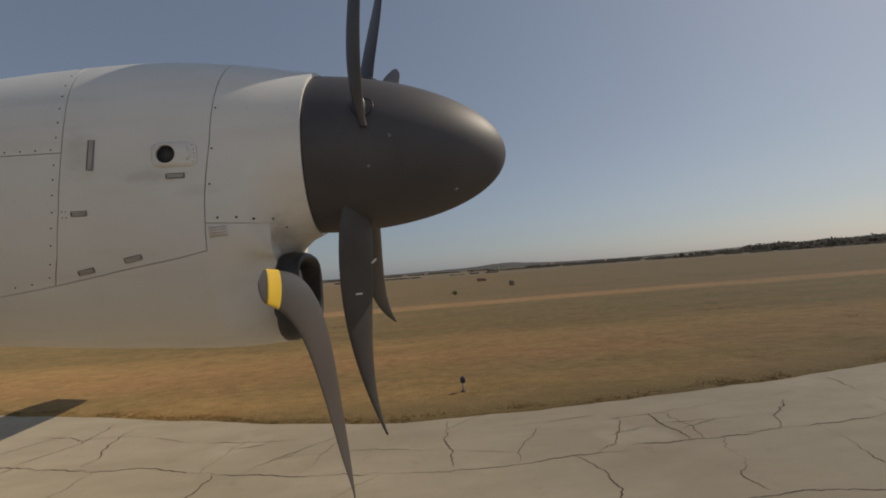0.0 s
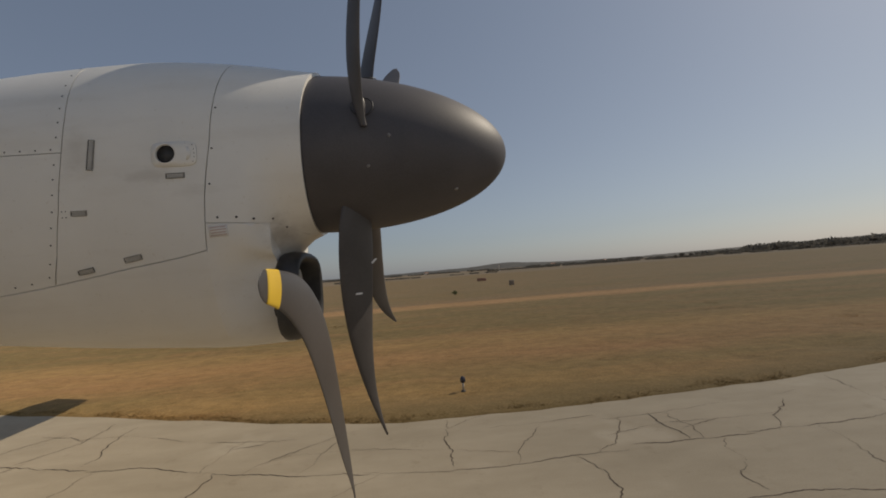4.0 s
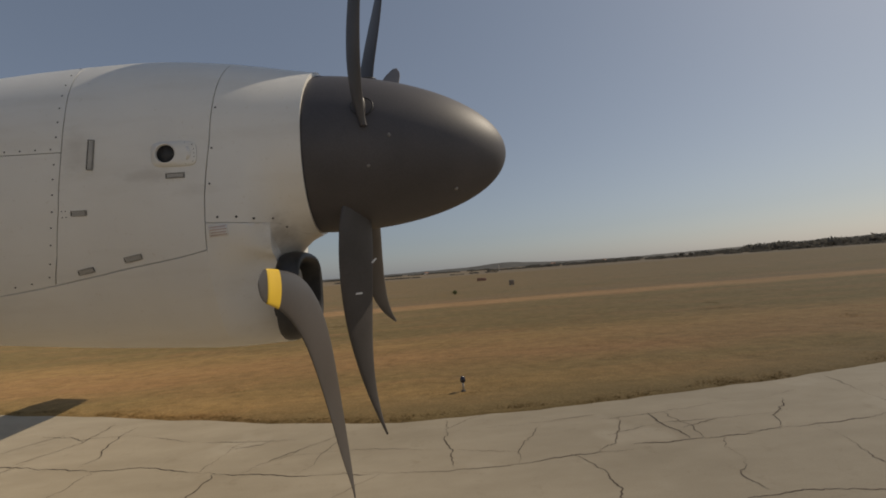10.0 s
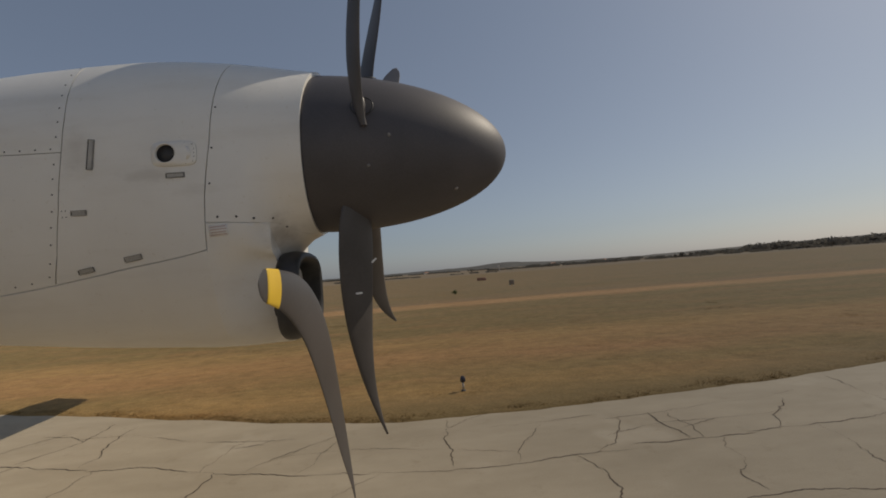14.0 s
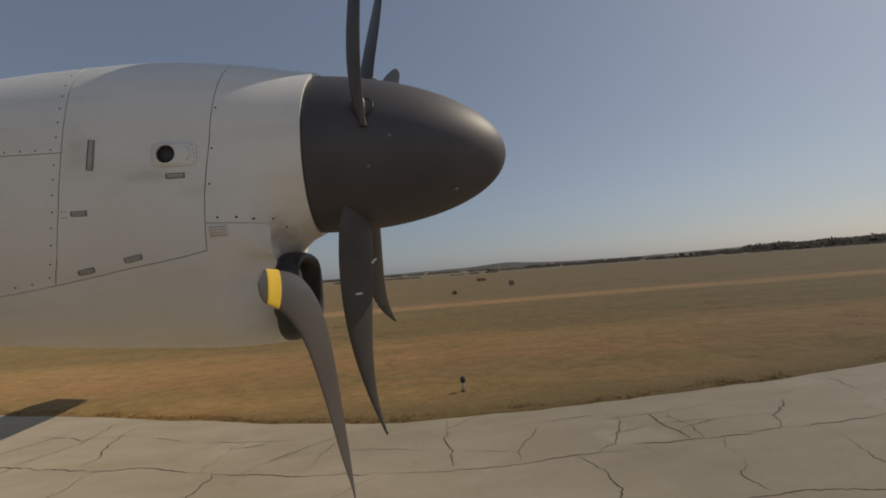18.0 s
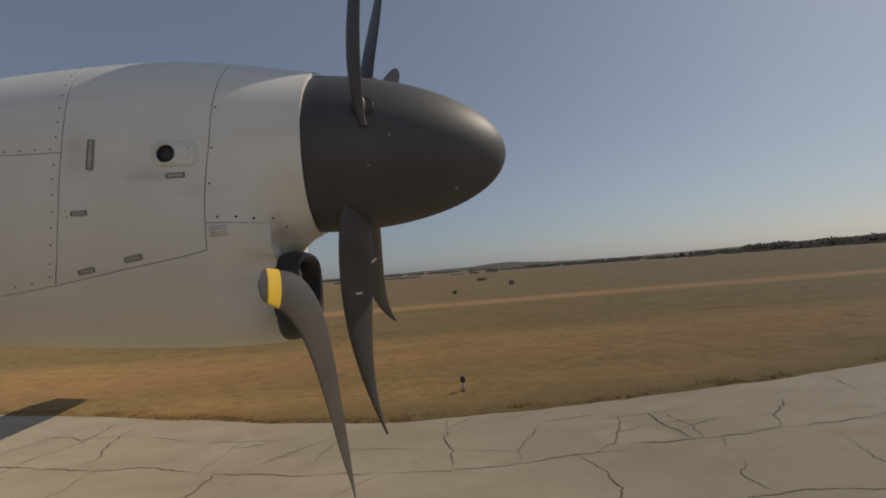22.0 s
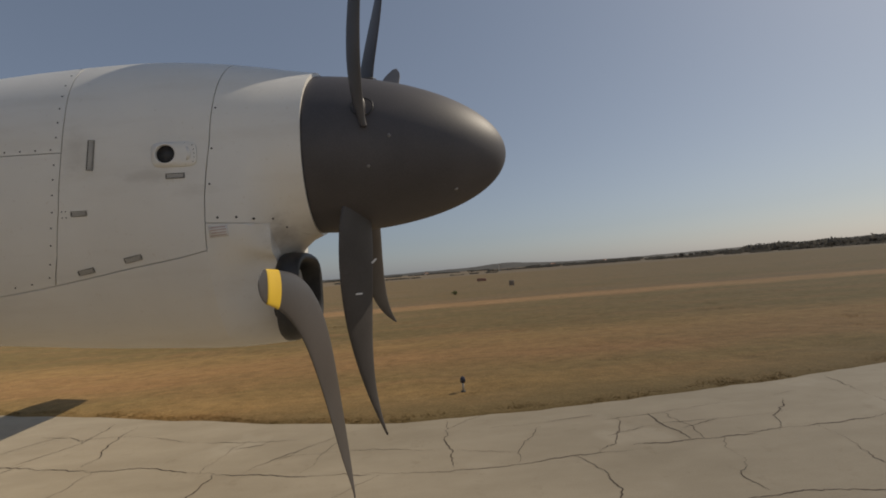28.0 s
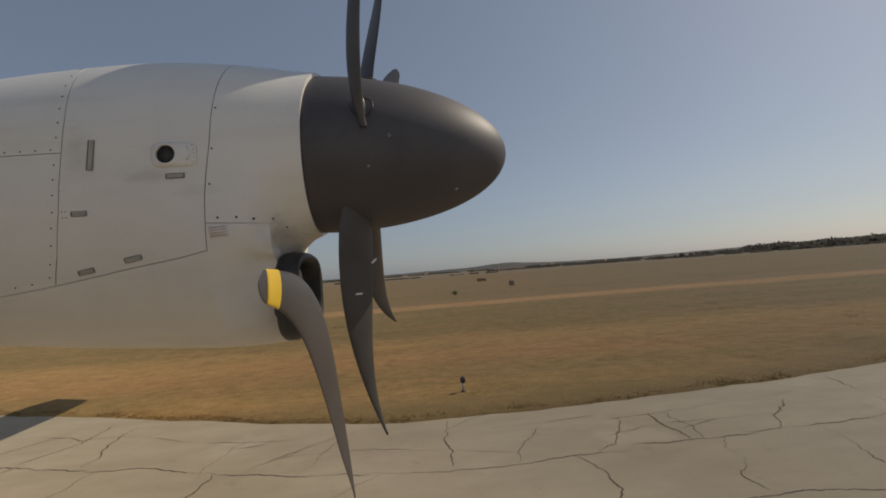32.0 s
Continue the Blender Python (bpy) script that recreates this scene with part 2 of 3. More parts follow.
# ---- aircraft ----
AX_Y, AX_Z, DROOP = 2.70, 3.075, math.tan(radians(2.4))
PLANE = tagged(new("airliner"), "white twin-propeller airliner standing on the concrete taxiway", "airplane")


def axis_z(x):
    """Height of the engine's drooping axis."""
    return AX_Z - (x + 0.55) * DROOP


CHIN_X = -0.772


def ease(u):
    u = min(1, max(0, u))
    return u * u * (3 - 2 * u)


def cowl_point(x, deg, lift=0.0, chin=True):
    """A point of the engine cowling: x along the aircraft, deg round it from the top over the side towards the cabin."""
    side = -1 if deg % 360 > 180 else 1
    deg = abs(deg) if abs(deg) <= 180 else 360 - abs(deg)
    t = radians(deg)
    s, c = math.sin(t), math.cos(t)
    w = smooth_interp(x, [-6, -2.4, -1.4, -1.0, -0.55], [0.44, 0.53, 0.55, 0.53, 0.47])
    top = smooth_interp(x, [-6, -2.35, -1.9, -1.4, -1.1, -0.8, -0.55, -0.4], [3.30, 3.585, 3.635, 3.66, 3.64, 3.605, 3.556, 3.55])
    low = smooth_interp(x, [-6, -2.4, -1.75, -1.1, -0.84], [2.42, 2.07, 2.0, 1.955, 1.965])
    blend = ease((x + 0.98) / 0.26) * (1 if x > CHIN_X + 0.001 or not chin else 1 - ease((deg - 133 - 5 * ease((x + 0.88) / 0.1)) / 19))
    low += (interp(x, [-0.86, -0.74, -0.66, -0.56], [2.47, 2.49, 2.56, 2.605]) - low) * blend
    if c < 0 and chin:
        w -= 0.183 * ease((x + 1.12) / 0.34) * (1 - blend) * ease((deg - 134) / 22)
    b = top - AX_Z if c >= 0 else AX_Z - low
    n = 2.1 if c >= 0 else 2.3 + 0.8 * ease((x + 1.5) / 0.7) * (1 - blend) - 0.2 * blend
    k = (abs(s / w) ** n + abs(c / b) ** n) ** (-1 / n) + lift
    return Vector((x, AX_Y - side * k * s, AX_Z + k * c))


def core_ring(x, chin):
    """The dark inside, set back further where the lower walls stand steep."""
    deep = 0.05 * ease((x + 1.6) / 0.4) + 0.16 * ease((x + 1.15) / 0.15)
    return [cowl_point(x, d, -0.014 - deep * ease((min(d, 360 - d) - 128) / 16), chin) for d in range(0, 360, 3)]


NACELLE = rings_mesh(bmesh.new(), [core_ring(x, True) for x in np.concatenate([np.linspace(-6, -1.3, 30), np.linspace(-1.25, -1.0, 14)])]
                     + [core_ring(x, False) for x in np.linspace(-0.985, -0.585, 24)])
NACELLE = part("nacelle_core", NACELLE, SEAM, PLANE, "dark gaps between the cowling panels")


def panel(name, x0, x1, d0, d1, label="", chin=True, nx=16, nd=40, lift=0.0):
    """A cowling panel: x0, x1 and d0, d1 are numbers, or functions of the angle and of x."""
    top, sides = [], []
    for i in range(nx + 1):
        row = []
        for j in range(nd + 1):
            v = j / nd
            xm = x0 if not callable(x0) else x0(90)
            u = i / nx
            # two passes, so that slanted edges meet
            x, d = xm + ((x1 if not callable(x1) else x1(90)) - xm) * u, 90.0
            for _ in range(3):
                lo, hi = (d0(x) if callable(d0) else d0), (d1(x) if callable(d1) else d1)
                d = lo + (hi - lo) * v
                a, b = (x0(d) if callable(x0) else x0), (x1(d) if callable(x1) else x1)
                x = a + (b - a) * u
            row.append((x, d))
        top.append(row)
    verts = [cowl_point(x, d, lift, chin) for row in top for x, d in row] + [cowl_point(x, d, lift - 0.022, chin) for row in top for x, d in row]
    faces, n, off = [], nd + 1, (nx + 1) * (nd + 1)
    for i in range(nx):
        for j in range(nd):
            a = i * n + j
            faces.append((a, a + 1, a + n + 1, a + n))
    for i in range(nx):
        for j in (0, nd):
            a = i * n + j
            faces.append((a, a + n, a + n + off, a + off))
    for j in range(nd):
        for i in (0, nx):
            a = i * n + j
            faces.append((a, a + 1, a + 1 + off, a + off))
    bm = bmesh.new()
    vs = [bm.verts.new(p) for p in verts]
    for f in faces:
        bm.faces.new([vs[k] for k in f])
    ob = part(name, bm, PAINT, PLANE, label)
    mod = ob.modifiers.new("edges", "EDGE_SPLIT")
    mod.split_angle = radians(50)
    return ob


def seam_front(d):
    """The joint between the front ring and the access door."""
    return interp(d, [0, 35, 62, 75, 94, 108, 121, 131, 139, 180], [-0.955, -0.963, -0.976, -0.984, -0.998, -1.017, -1.033, -1.040, -1.044, -1.05])


def seam_rear(d):
    return interp(d, [0, 41, 50, 60, 70, 78, 90, 104, 124, 138, 147.5, 180], [-1.77, -1.711, -1.697, -1.684, -1.676, -1.673, -1.681, -1.696, -1.723, -1.76, -1.808, -1.9])


def seam_low(x):
    """The slanting lower joint."""
    return interp(x, [-6, -2.1, -1.8, -1.056, -0.9], [166, 150.4, 147.5, 139.2, 137.5])


def seam_ring(x):
    """The lower joint of the front ring, which bends down into the throat above the intake."""
    return interp(x, [-1.06, -0.95, -0.9, -0.85, -0.8, -0.75, -0.71, -0.68, -0.65, -0.565], [130.3, 131.2, 132, 133.6, 136.6, 141, 146, 153, 163, 176])


def cowl_front(d):
    """Where the front ring ends against the spinner, further forward at the top."""
    c = math.cos(radians(d))
    return -0.565 + (0.05 * c * c if c > 0 else 0.02 * c)


G, GX = 0.21, 0.0024
panel("front_cowl", lambda d: seam_front(d) + GX, cowl_front, -150, lambda x: seam_ring(x) - G, "white front cowling ring behind the propeller", chin=False, nx=12, nd=80)
panel("throat_cowl", CHIN_X, cowl_front, lambda x: seam_ring(x) + G, 228.4, "white curved cowling above the air intake", chin=False, nx=10, nd=30)
panel("access_door", lambda d: seam_rear(d) + GX, lambda d: seam_front(d) - GX, -8, lambda x: seam_low(x) - G, "white hinged engine access panel with slots")
panel("upper_panel", -6.0, lambda d: seam_rear(d) - GX, -150, 95.9, "white upper rear cowling panel", nd=60)
panel("lower_panel", -6.0, lambda d: seam_rear(d) - GX, 96.25, lambda x: seam_low(x) - G, "white lower rear cowling panel")
panel("belly_cowl", -6.0, -1.046, lambda x: seam_low(x) + G, 228, "smooth white lower cowling", nx=40)
panel("intake_cowl", lambda d: seam_front(d) + GX if d < 139.5 else -1.046, CHIN_X, lambda x: seam_ring(x) + G, 228, "white cowling that narrows into the air intake", nx=24, nd=60)


def intake_bulkhead():
    """The white step between the intake cowling and the throat above it."""
    bm = bmesh.new()
    rows = []
    for d in np.linspace(137.5, 222.5, 60):
        rows.append((bm.verts.new(cowl_point(CHIN_X - 0.001, d, 0.0, True) + Vector((0.0, 0, 0))), bm.verts.new(cowl_point(CHIN_X + 0.002, d, -0.004, False) - Vector((0.002, 0, 0)))))
    for (p0, p1), (q0, q1) in zip(rows, rows[1:]):
        bm.faces.new((p0, p1, q1, q0))
    part("bulkhead", bm, PAINT, PLANE, "white step above the intake")


intake_bulkhead()


def spin_radius(x):
    if x < -0.5:
        return 0.452 if x < -0.573 else 0.470
    return 0.47 * math.sqrt(max(0, 1 - ((x + 0.5) / 1.095) ** 1.9))


def spin_point(x, deg, out=0.0):
    """A point of the spinner, whose discs stand square to the drooping axis."""
    t, rad = radians(deg), spin_radius(x) + out
    return Vector((x + DROOP * rad * math.cos(t), AX_Y - rad * math.sin(t), axis_z(x) + rad * math.cos(t)))


def build_spinner():
    xs = [-0.60, -0.575, -0.572, -0.55, -0.5, -0.45] + list(np.linspace(-0.4, 0.56, 40)) + [0.575, 0.585, 0.591, 0.594]
    rings = [[spin_point(x, d) for d in range(0, 360, 5)] for x in xs]
    return part("spinner", rings_mesh(bmesh.new(), rings), SPINNER, PLANE, "matte black propeller spinner with a rounded nose")


SPIN = build_spinner()


def bezier(ps, u):
    ps = [Vector(p) for p in ps]
    while len(ps) > 1:
        ps = [a.lerp(b, u) for a, b in zip(ps, ps[1:])]
    return ps[0]


def blade_ring(spine, chord, pitch, thick, u, grow=0.0, blunt=False):
    p, q = bezier(spine, u), bezier(spine, min(1, u + 0.01)) - bezier(spine, max(0, u - 0.01))
    q.normalize()
    flat = Vector((1, 0, 0)).cross(q).normalized()
    a = radians(interp(u, np.linspace(0, 1, len(pitch)), pitch))
    wide = flat * math.cos(a) + Vector((1, 0, 0)) * math.sin(a)
    up = q.cross(wide).normalized()
    c = smooth_chord(u, chord) / 2 + grow
    if blunt:
        c *= math.sqrt(max(0.004, 1 - (1 - min(1, u / 0.034)) ** 2))
    th = thick * (1 - 0.75 * u) * (min(1, 0.12 + u / 0.12) if blunt else 1) / 2 + grow
    return [p + wide * c * math.cos(t) + up * th * math.sin(t) for t in np.linspace(0, 2 * math.pi, 25)[:-1]]


def blade(spine, chord, pitch, thick, label="dark grey scimitar propeller blade", blunt=False):
    """A blade along a curved spine. chord: widths along it; pitch: degrees by which the chord leaves the disc."""
    us = np.concatenate([[0, 0.0015, 0.004, 0.008, 0.013, 0.019, 0.026], np.linspace(0.034, 1, 40)])
    return part("blade", rings_mesh(bmesh.new(), [blade_ring(spine, chord, pitch, thick, u, 0.0, blunt) for u in us]), BLADE, PLANE, label)


def smooth_chord(u, chord):
    us = np.linspace(0, 1, len(chord))
    return sum(interp(min(1, max(0, u + d)), us, chord) for d in (-0.03, 0, 0.03)) / 3


# Six blades, from the one that reaches towards the cabin round the hub.
NEAR_SPINE = [(-0.28, 0.766, 2.303), (-0.28, 0.98, 2.287), (-0.28, 1.326, 2.248), (-0.28, 1.256, 1.889), (-0.28, 1.488, 1.751), (-0.28, 1.564, 1.542)]
NEAR_CHORD = [0.056, 0.070, 0.096, 0.129, 0.153, 0.174, 0.177, 0.172, 0.153, 0.132, 0.115, 0.091, 0.064, 0.036, 0.008]
NEAR_PITCH = [0, 0.5, 1]
NEAR = blade(NEAR_SPINE, NEAR_CHORD, NEAR_PITCH, 0.016, "dark grey scimitar blade with a yellow tip", True)
blade([(-0.33, 2.47, 2.832), (-0.363, 2.463, 2.316), (-0.42, 2.641, 1.802), (-0.275, 2.78, 1.325)], [0.13, 0.232, 0.255, 0.243, 0.21, 0.155, 0.098, 0.048, 0.010], [44, 34], 0.05)
blade([(-0.314, 3.0, 2.781), (-0.346, 3.467, 2.554), (-0.451, 3.839, 2.149), (-0.266, 4.25, 1.87)], [0.17, 0.18, 0.20, 0.205, 0.17, 0.10, 0.015], [44, 34], 0.05)
blade([(-0.238, 2.235, 3.095), (-0.312, 2.207, 3.417), (-0.228, 1.98, 3.735), (-0.106, 1.953, 4.125), (-0.131, 1.95, 4.507)],
      [0.03, 0.085, 0.115, 0.125, 0.122, 0.12, 0.12, 0.11, 0.08, 0.03], [48, 34, 26], 0.035)
blade([(-0.271, 2.70, 3.455), (-0.239, 2.733, 3.824), (-0.042, 2.585, 4.153), (-0.13, 2.71, 4.60), (-0.05, 2.89, 4.97)], [0.175, 0.185, 0.225, 0.275, 0.29, 0.295, 0.29, 0.26, 0.13], [42, 28, 14, 11, 10], 0.025)
blade([(-0.215, 3.1, 3.412), (-0.190, 3.612, 3.844), (-0.105, 4.1, 4.30)], [0.14, 0.15, 0.16, 0.17, 0.18, 0.185, 0.185, 0.18, 0.165, 0.13, 0.04], [86, 80], 0.03)

# the yellow tip of the blade that points at the cabin
rings = [blade_ring(NEAR_SPINE, NEAR_CHORD, NEAR_PITCH, 0.016, u, 0.0012, True) for u in np.linspace(0.034, 0.088, 8)]
part("blade_tip", rings_mesh(bmesh.new(), rings), YELLOW, NEAR, "yellow painted blade tip")


bm = bmesh.new()
bmesh.ops.create_uvsphere(bm, u_segments=20, v_segments=12, radius=1, matrix=pose(-0.248, 2.262, 3.185, 4, 6) @ Matrix.Diagonal((0.022, 0.024, 0.075, 1)))
part("blade_root", bm, BLADE, PLANE, "rounded grey foot of a blade")


def socket_ring(x, deg, rad):
    """A dark ring round a blade's opening in the spinner."""
    bm = bmesh.new()
    t = radians(deg)
    out = Vector((0, -math.sin(t), math.cos(t)))
    c = Vector((x, AX_Y, axis_z(x))) + out * 0.462
    side = Vector((1, 0, 0)).cross(out)
    rings = []
    for a in np.linspace(0, 2 * math.pi, 33)[:-1]:
        d = Vector((1, 0, 0)) * math.cos(a) + side * math.sin(a)
        drop = 0.47 - math.sqrt(0.47 ** 2 - (rad * math.sin(a)) ** 2)
        rings.append([c - out * drop + d * (rad + 0.004 * math.cos(b)) + out * 0.004 * math.sin(b) for b in np.linspace(0, 2 * math.pi, 9)[:-1]])
    rings.append(rings[0])
    part("socket_ring", rings_mesh(bm, rings, False, False), BOOT, SPIN, "glossy dark rubber seal")


for deg in (71, 11, -49):
    socket_ring(-0.245, deg, 0.058)


def lip_ring(x, hw, z0, z1, n=40):
    """A rounded oblong section of the air intake."""
    ring = []
    for t in np.linspace(0, 2 * math.pi, n + 1)[:-1]:
        c, s = math.cos(t), math.sin(t)
        k = (abs(c) ** 3.4 + abs(s) ** 3.4) ** (-1 / 3.4)
        ring.append((x, AX_Y - 0.035 + hw * k * c, (z0 + z1) / 2 + (z1 - z0) / 2 * k * s))
    return ring


part("intake_lip", rings_mesh(bmesh.new(), [
    lip_ring(-0.775, 0.308, 1.99, 2.475), lip_ring(-0.762, 0.321, 1.98, 2.485), lip_ring(-0.72, 0.322, 1.98, 2.49),
    lip_ring(-0.68, 0.312, 1.995, 2.485), lip_ring(-0.660, 0.30, 2.015, 2.47), lip_ring(-0.655, 0.28, 2.035, 2.455), lip_ring(-0.67, 0.262, 2.055, 2.435),
    lip_ring(-0.74, 0.25, 2.065, 2.425), lip_ring(-0.80, 0.232, 2.075, 2.415), lip_ring(-0.85, 0.212, 2.085, 2.405), lip_ring(-0.95, 0.19, 2.10, 2.39), lip_ring(-1.3, 0.17, 2.12, 2.38)], False), BOOT, PLANE, "black rubber lip round the engine air intake")
# a small pale block set low inside the opening
part("intake_block", box(bmesh.new(), pose(-0.735, 2.705, 2.125, 8), (0.02, 0.012, 0.05), 0.004), STEEL, PLANE, "small bright metal block inside the intake", False)


def frame_at(x, deg):
    """Place and axes on the cowling: along the aircraft, round it, and outward."""
    p = cowl_point(x, deg)
    ex = (cowl_point(x + 0.01, deg) - cowl_point(x - 0.01, deg)).normalized()
    ed = (cowl_point(x, deg + 1) - cowl_point(x, deg - 1)).normalized()
    out = ed.cross(ex)
    if out.y > 0:
        out = -out
    out.normalize()
    ed = out.cross(ex)
    m = Matrix((ex, ed, out)).transposed().to_4x4()
    m.translation = p
    return m


def recess(name, x, deg, length, width, turn, mat, parent=PLANE, label="", rim=True):
    """A slot in a panel: a dark floor with a thin raised edge."""
    m = frame_at(x, deg) @ pose(0, 0, 0.001, 0, 0, turn)
    ob = part(name, box(bmesh.new(), m, (length, width, 0.006), 0.002), mat, parent, label, False)
    if rim:
        bm = bmesh.new()
        for sx, sy, lx, ly in ((0, 1, length + 0.008, 0.003), (0, -1, length + 0.008, 0.003), (1, 0, 0.003, width), (-1, 0, 0.003, width)):
            box(bm, m @ pose(sx * (length + 0.006) / 2, sy * (width + 0.006) / 2, 0.002), (lx, ly, 0.005))
        part("rim", bm, EDGE, ob, smooth=False)
    return ob


EDGE = varied("latch_edge", (0.21, 0.20, 0.185), (0.28, 0.265, 0.24), 20, 0.6)
LATCH = varied("latch_grey", (0.34, 0.325, 0.30), (0.42, 0.40, 0.37), 30, 0.5)
recess("latch_slot", -1.549, 98.3, 0.022, 0.140, -6, LATCH, label="tall dark latch slot in the panel")
recess("latch", -1.161, 110.6, 0.079, 0.017, 0, LATCH)
recess("latch", -1.625, 124.1, 0.066, 0.018, 0, LATCH)
recess("latch", -1.640, 143.6, 0.072, 0.018, 11, LATCH)
recess("latch", -1.403, 140.4, 0.080, 0.019, 12, LATCH)


def rivet_mesh():
    bm = bmesh.new()
    bmesh.ops.create_icosphere(bm, subdivisions=1, radius=1, matrix=Matrix.Diagonal((1, 1, 0.5, 1)))
    me = bpy.data.meshes.new("rivet")
    bm.to_mesh(me)
    bm.free()
    me.materials.append(SLOT)
    return me


RIVET = rivet_mesh()


def one_rivet(m, rad, parent=PLANE):
    ob = new("rivet", RIVET)
    ob.parent = parent
    ob.matrix_local = m @ Matrix.Diagonal((rad, rad, rad, 1))


def rivets(points, rad=0.006):
    for x, d in points:
        one_rivet(frame_at(x, d), rad)


def port_hole(x, deg):
    """The round vent with its riveted oblong plate."""
    m = frame_at(x, deg)
    bm = bmesh.new()
    ring = []
    for t in np.linspace(0, 2 * math.pi, 41)[:-1]:
        c, s = math.cos(t), math.sin(t)
        k = (abs(c) ** 5 + abs(s) ** 5) ** (-0.2)
        ring.append((0.035 + 0.105 * k * c, 0.062 * k * s))
    hole = [(math.cos(t), math.sin(t)) for t in np.linspace(0, 2 * math.pi, 41)[:-1]]
    rows = [(1.0, -0.004), (1.0, 0.004), (0.96, 0.006), (0.5, 0.011), (0.12, 0.018), (0.0, 0.019)]
    rings_mesh(bm, [[m @ Vector((0.047 * c + (a - 0.047 * c) * k, 0.047 * d + (b - 0.047 * d) * k, z)) for (a, b), (c, d) in zip(ring, hole)] for k, z in rows]
               + [[m @ Vector((0.045 * c, 0.045 * d, z)) for c, d in hole] for z in (0.018, 0.001)], True, False)
    plate = part("vent_plate", bm, PAINT, PLANE, "oblong riveted plate round the vent")
    # a black disc closes the shallow tube and stands for the shade of a deep hole
    circle = [(math.cos(t), math.sin(t)) for t in np.linspace(0, 2 * math.pi, 33)[:-1]]
    bm = bmesh.new()
    rings_mesh(bm, [[m @ Vector((0.0445 * a, 0.0445 * b, z)) for a, b in circle] for z in (0.0, 0.003)], False, True)
    part("vent_dark_disc", bm, BOOT, plate, "round black disc for the shade inside the vent")
    for a in np.linspace(0, 2 * math.pi, 19)[:-1]:
        c, s = math.cos(a), math.sin(a)
        k = (abs(c) ** 5 + abs(s) ** 5) ** (-0.2)
        one_rivet(m @ Matrix.Translation((0.035 + 0.095 * k * c, 0.053 * k * s, 0.0075)), 0.0028, plate)
    bm = bmesh.new()
    rings_mesh(bm, [[m @ Vector((0.098 + 0.02 * a, 0.034 * b, z)) for a, b in circle] for z in (0.0, 0.0105)], False, True)
    part("vent_cover", bm, PAINT, plate)


port_hole(-1.197, 100.0)


rivets([(-0.968, 74.5), (-0.988, 97.7), (-1.006, 115.4)], 0.006)
rivets([(-0.98, 129.0), (-0.895, 130.0), (-0.825, 133.0), (-0.755, 138.0), (-0.71, 147.5)], 0.007)
rivets([(seam_rear(d) - 0.03, d) for d in (22, 34, 46, 56, 64, 72, 80, 88)], 0.005)
rivets([(seam_rear(d) - 0.03, d) for d in (102, 109, 116, 123, 129, 135, 141, 145)], 0.005)
rivets([(-1.706 + a, 123.0 + b) for a in (0, 0.018) for b in (0, 2.4)], 0.0035)
rivets([(x, 94.2) for x in np.arange(-2.6, -1.70, 0.072)], 0.005)
rivets([(x, seam_low(x) - 1.8) for x in np.arange(-2.6, -1.84, 0.085)], 0.005)

# a red framed placard with four lines of small print
m = frame_at(-0.98, 133.6)
PLACARD = part("placard", box(bmesh.new(), m @ pose(0, 0, 0.001), (0.088, 0.056, 0.003)), PAINT, PLANE, "small red lettered placard")
bm = bmesh.new()
for i, w in enumerate((0.078, 0.070, 0.078, 0.074)):
    box(bm, m @ pose(0.0, -0.020 + i * 0.0135, 0.003), (w, 0.004, 0.002))
part("print", bm, RED, PLACARD, "four rows of red small print", False)

# white marks on the blades and pale chips on the spinner
for x, y, z, turn in ((-0.340, 2.40, 2.222, 2), (-0.250, 2.42, 2.397, 42)):
    part("decal", box(bmesh.new(), pose(x, y, z, 0, -turn, 12), (0.036, 0.004, 0.010)), STICKER, PLANE, "small white decal on a blade", False)
for x, deg, rad in ((-0.113, 91, 0.011), (-0.225, 111.5, 0.010), (0.255, 140, 0.012)):
    bm = bmesh.new()
    bmesh.ops.create_icosphere(bm, subdivisions=2, radius=rad, matrix=Matrix.Translation(spin_point(x, deg)) @ Matrix.Diagonal((1, 0.4, 1, 1)))
    part("screw_cap", bm, FASTENER, SPIN, "small worn screw cap")


# ---- wing, fuselage and wheels, which carry the engine ----
def wing(sign):
    bm = bmesh.new()
    rings = []
    for y, x_le, ch, z, rake in ((0.0, -3.05, 2.55, 3.72, 0), (5.6, -3.08, 2.5, 3.74, 0), (13.1, -3.40, 1.30, 4.21, 0.3), (13.48, -3.47, 1.05, 4.24, 0.5)):
        ring = []
        for t in np.linspace(0, 2 * math.pi, 25)[:-1]:
            c = (1 - math.cos(t)) / 2
            th = 0.16 * ch * 1.6 * (0.30 * math.sqrt(c) - 0.13 * c - 0.35 * c ** 2 + 0.18 * c ** 3) * 1.3
            ring.append((x_le - ch * c, -1.45 + sign * (y + rake * c), z + (th if t < math.pi else -th * 0.7)))
        rings.append(ring)
    return part("wing", rings_mesh(bm, rings), PAINT, PLANE, "long straight white high wing")


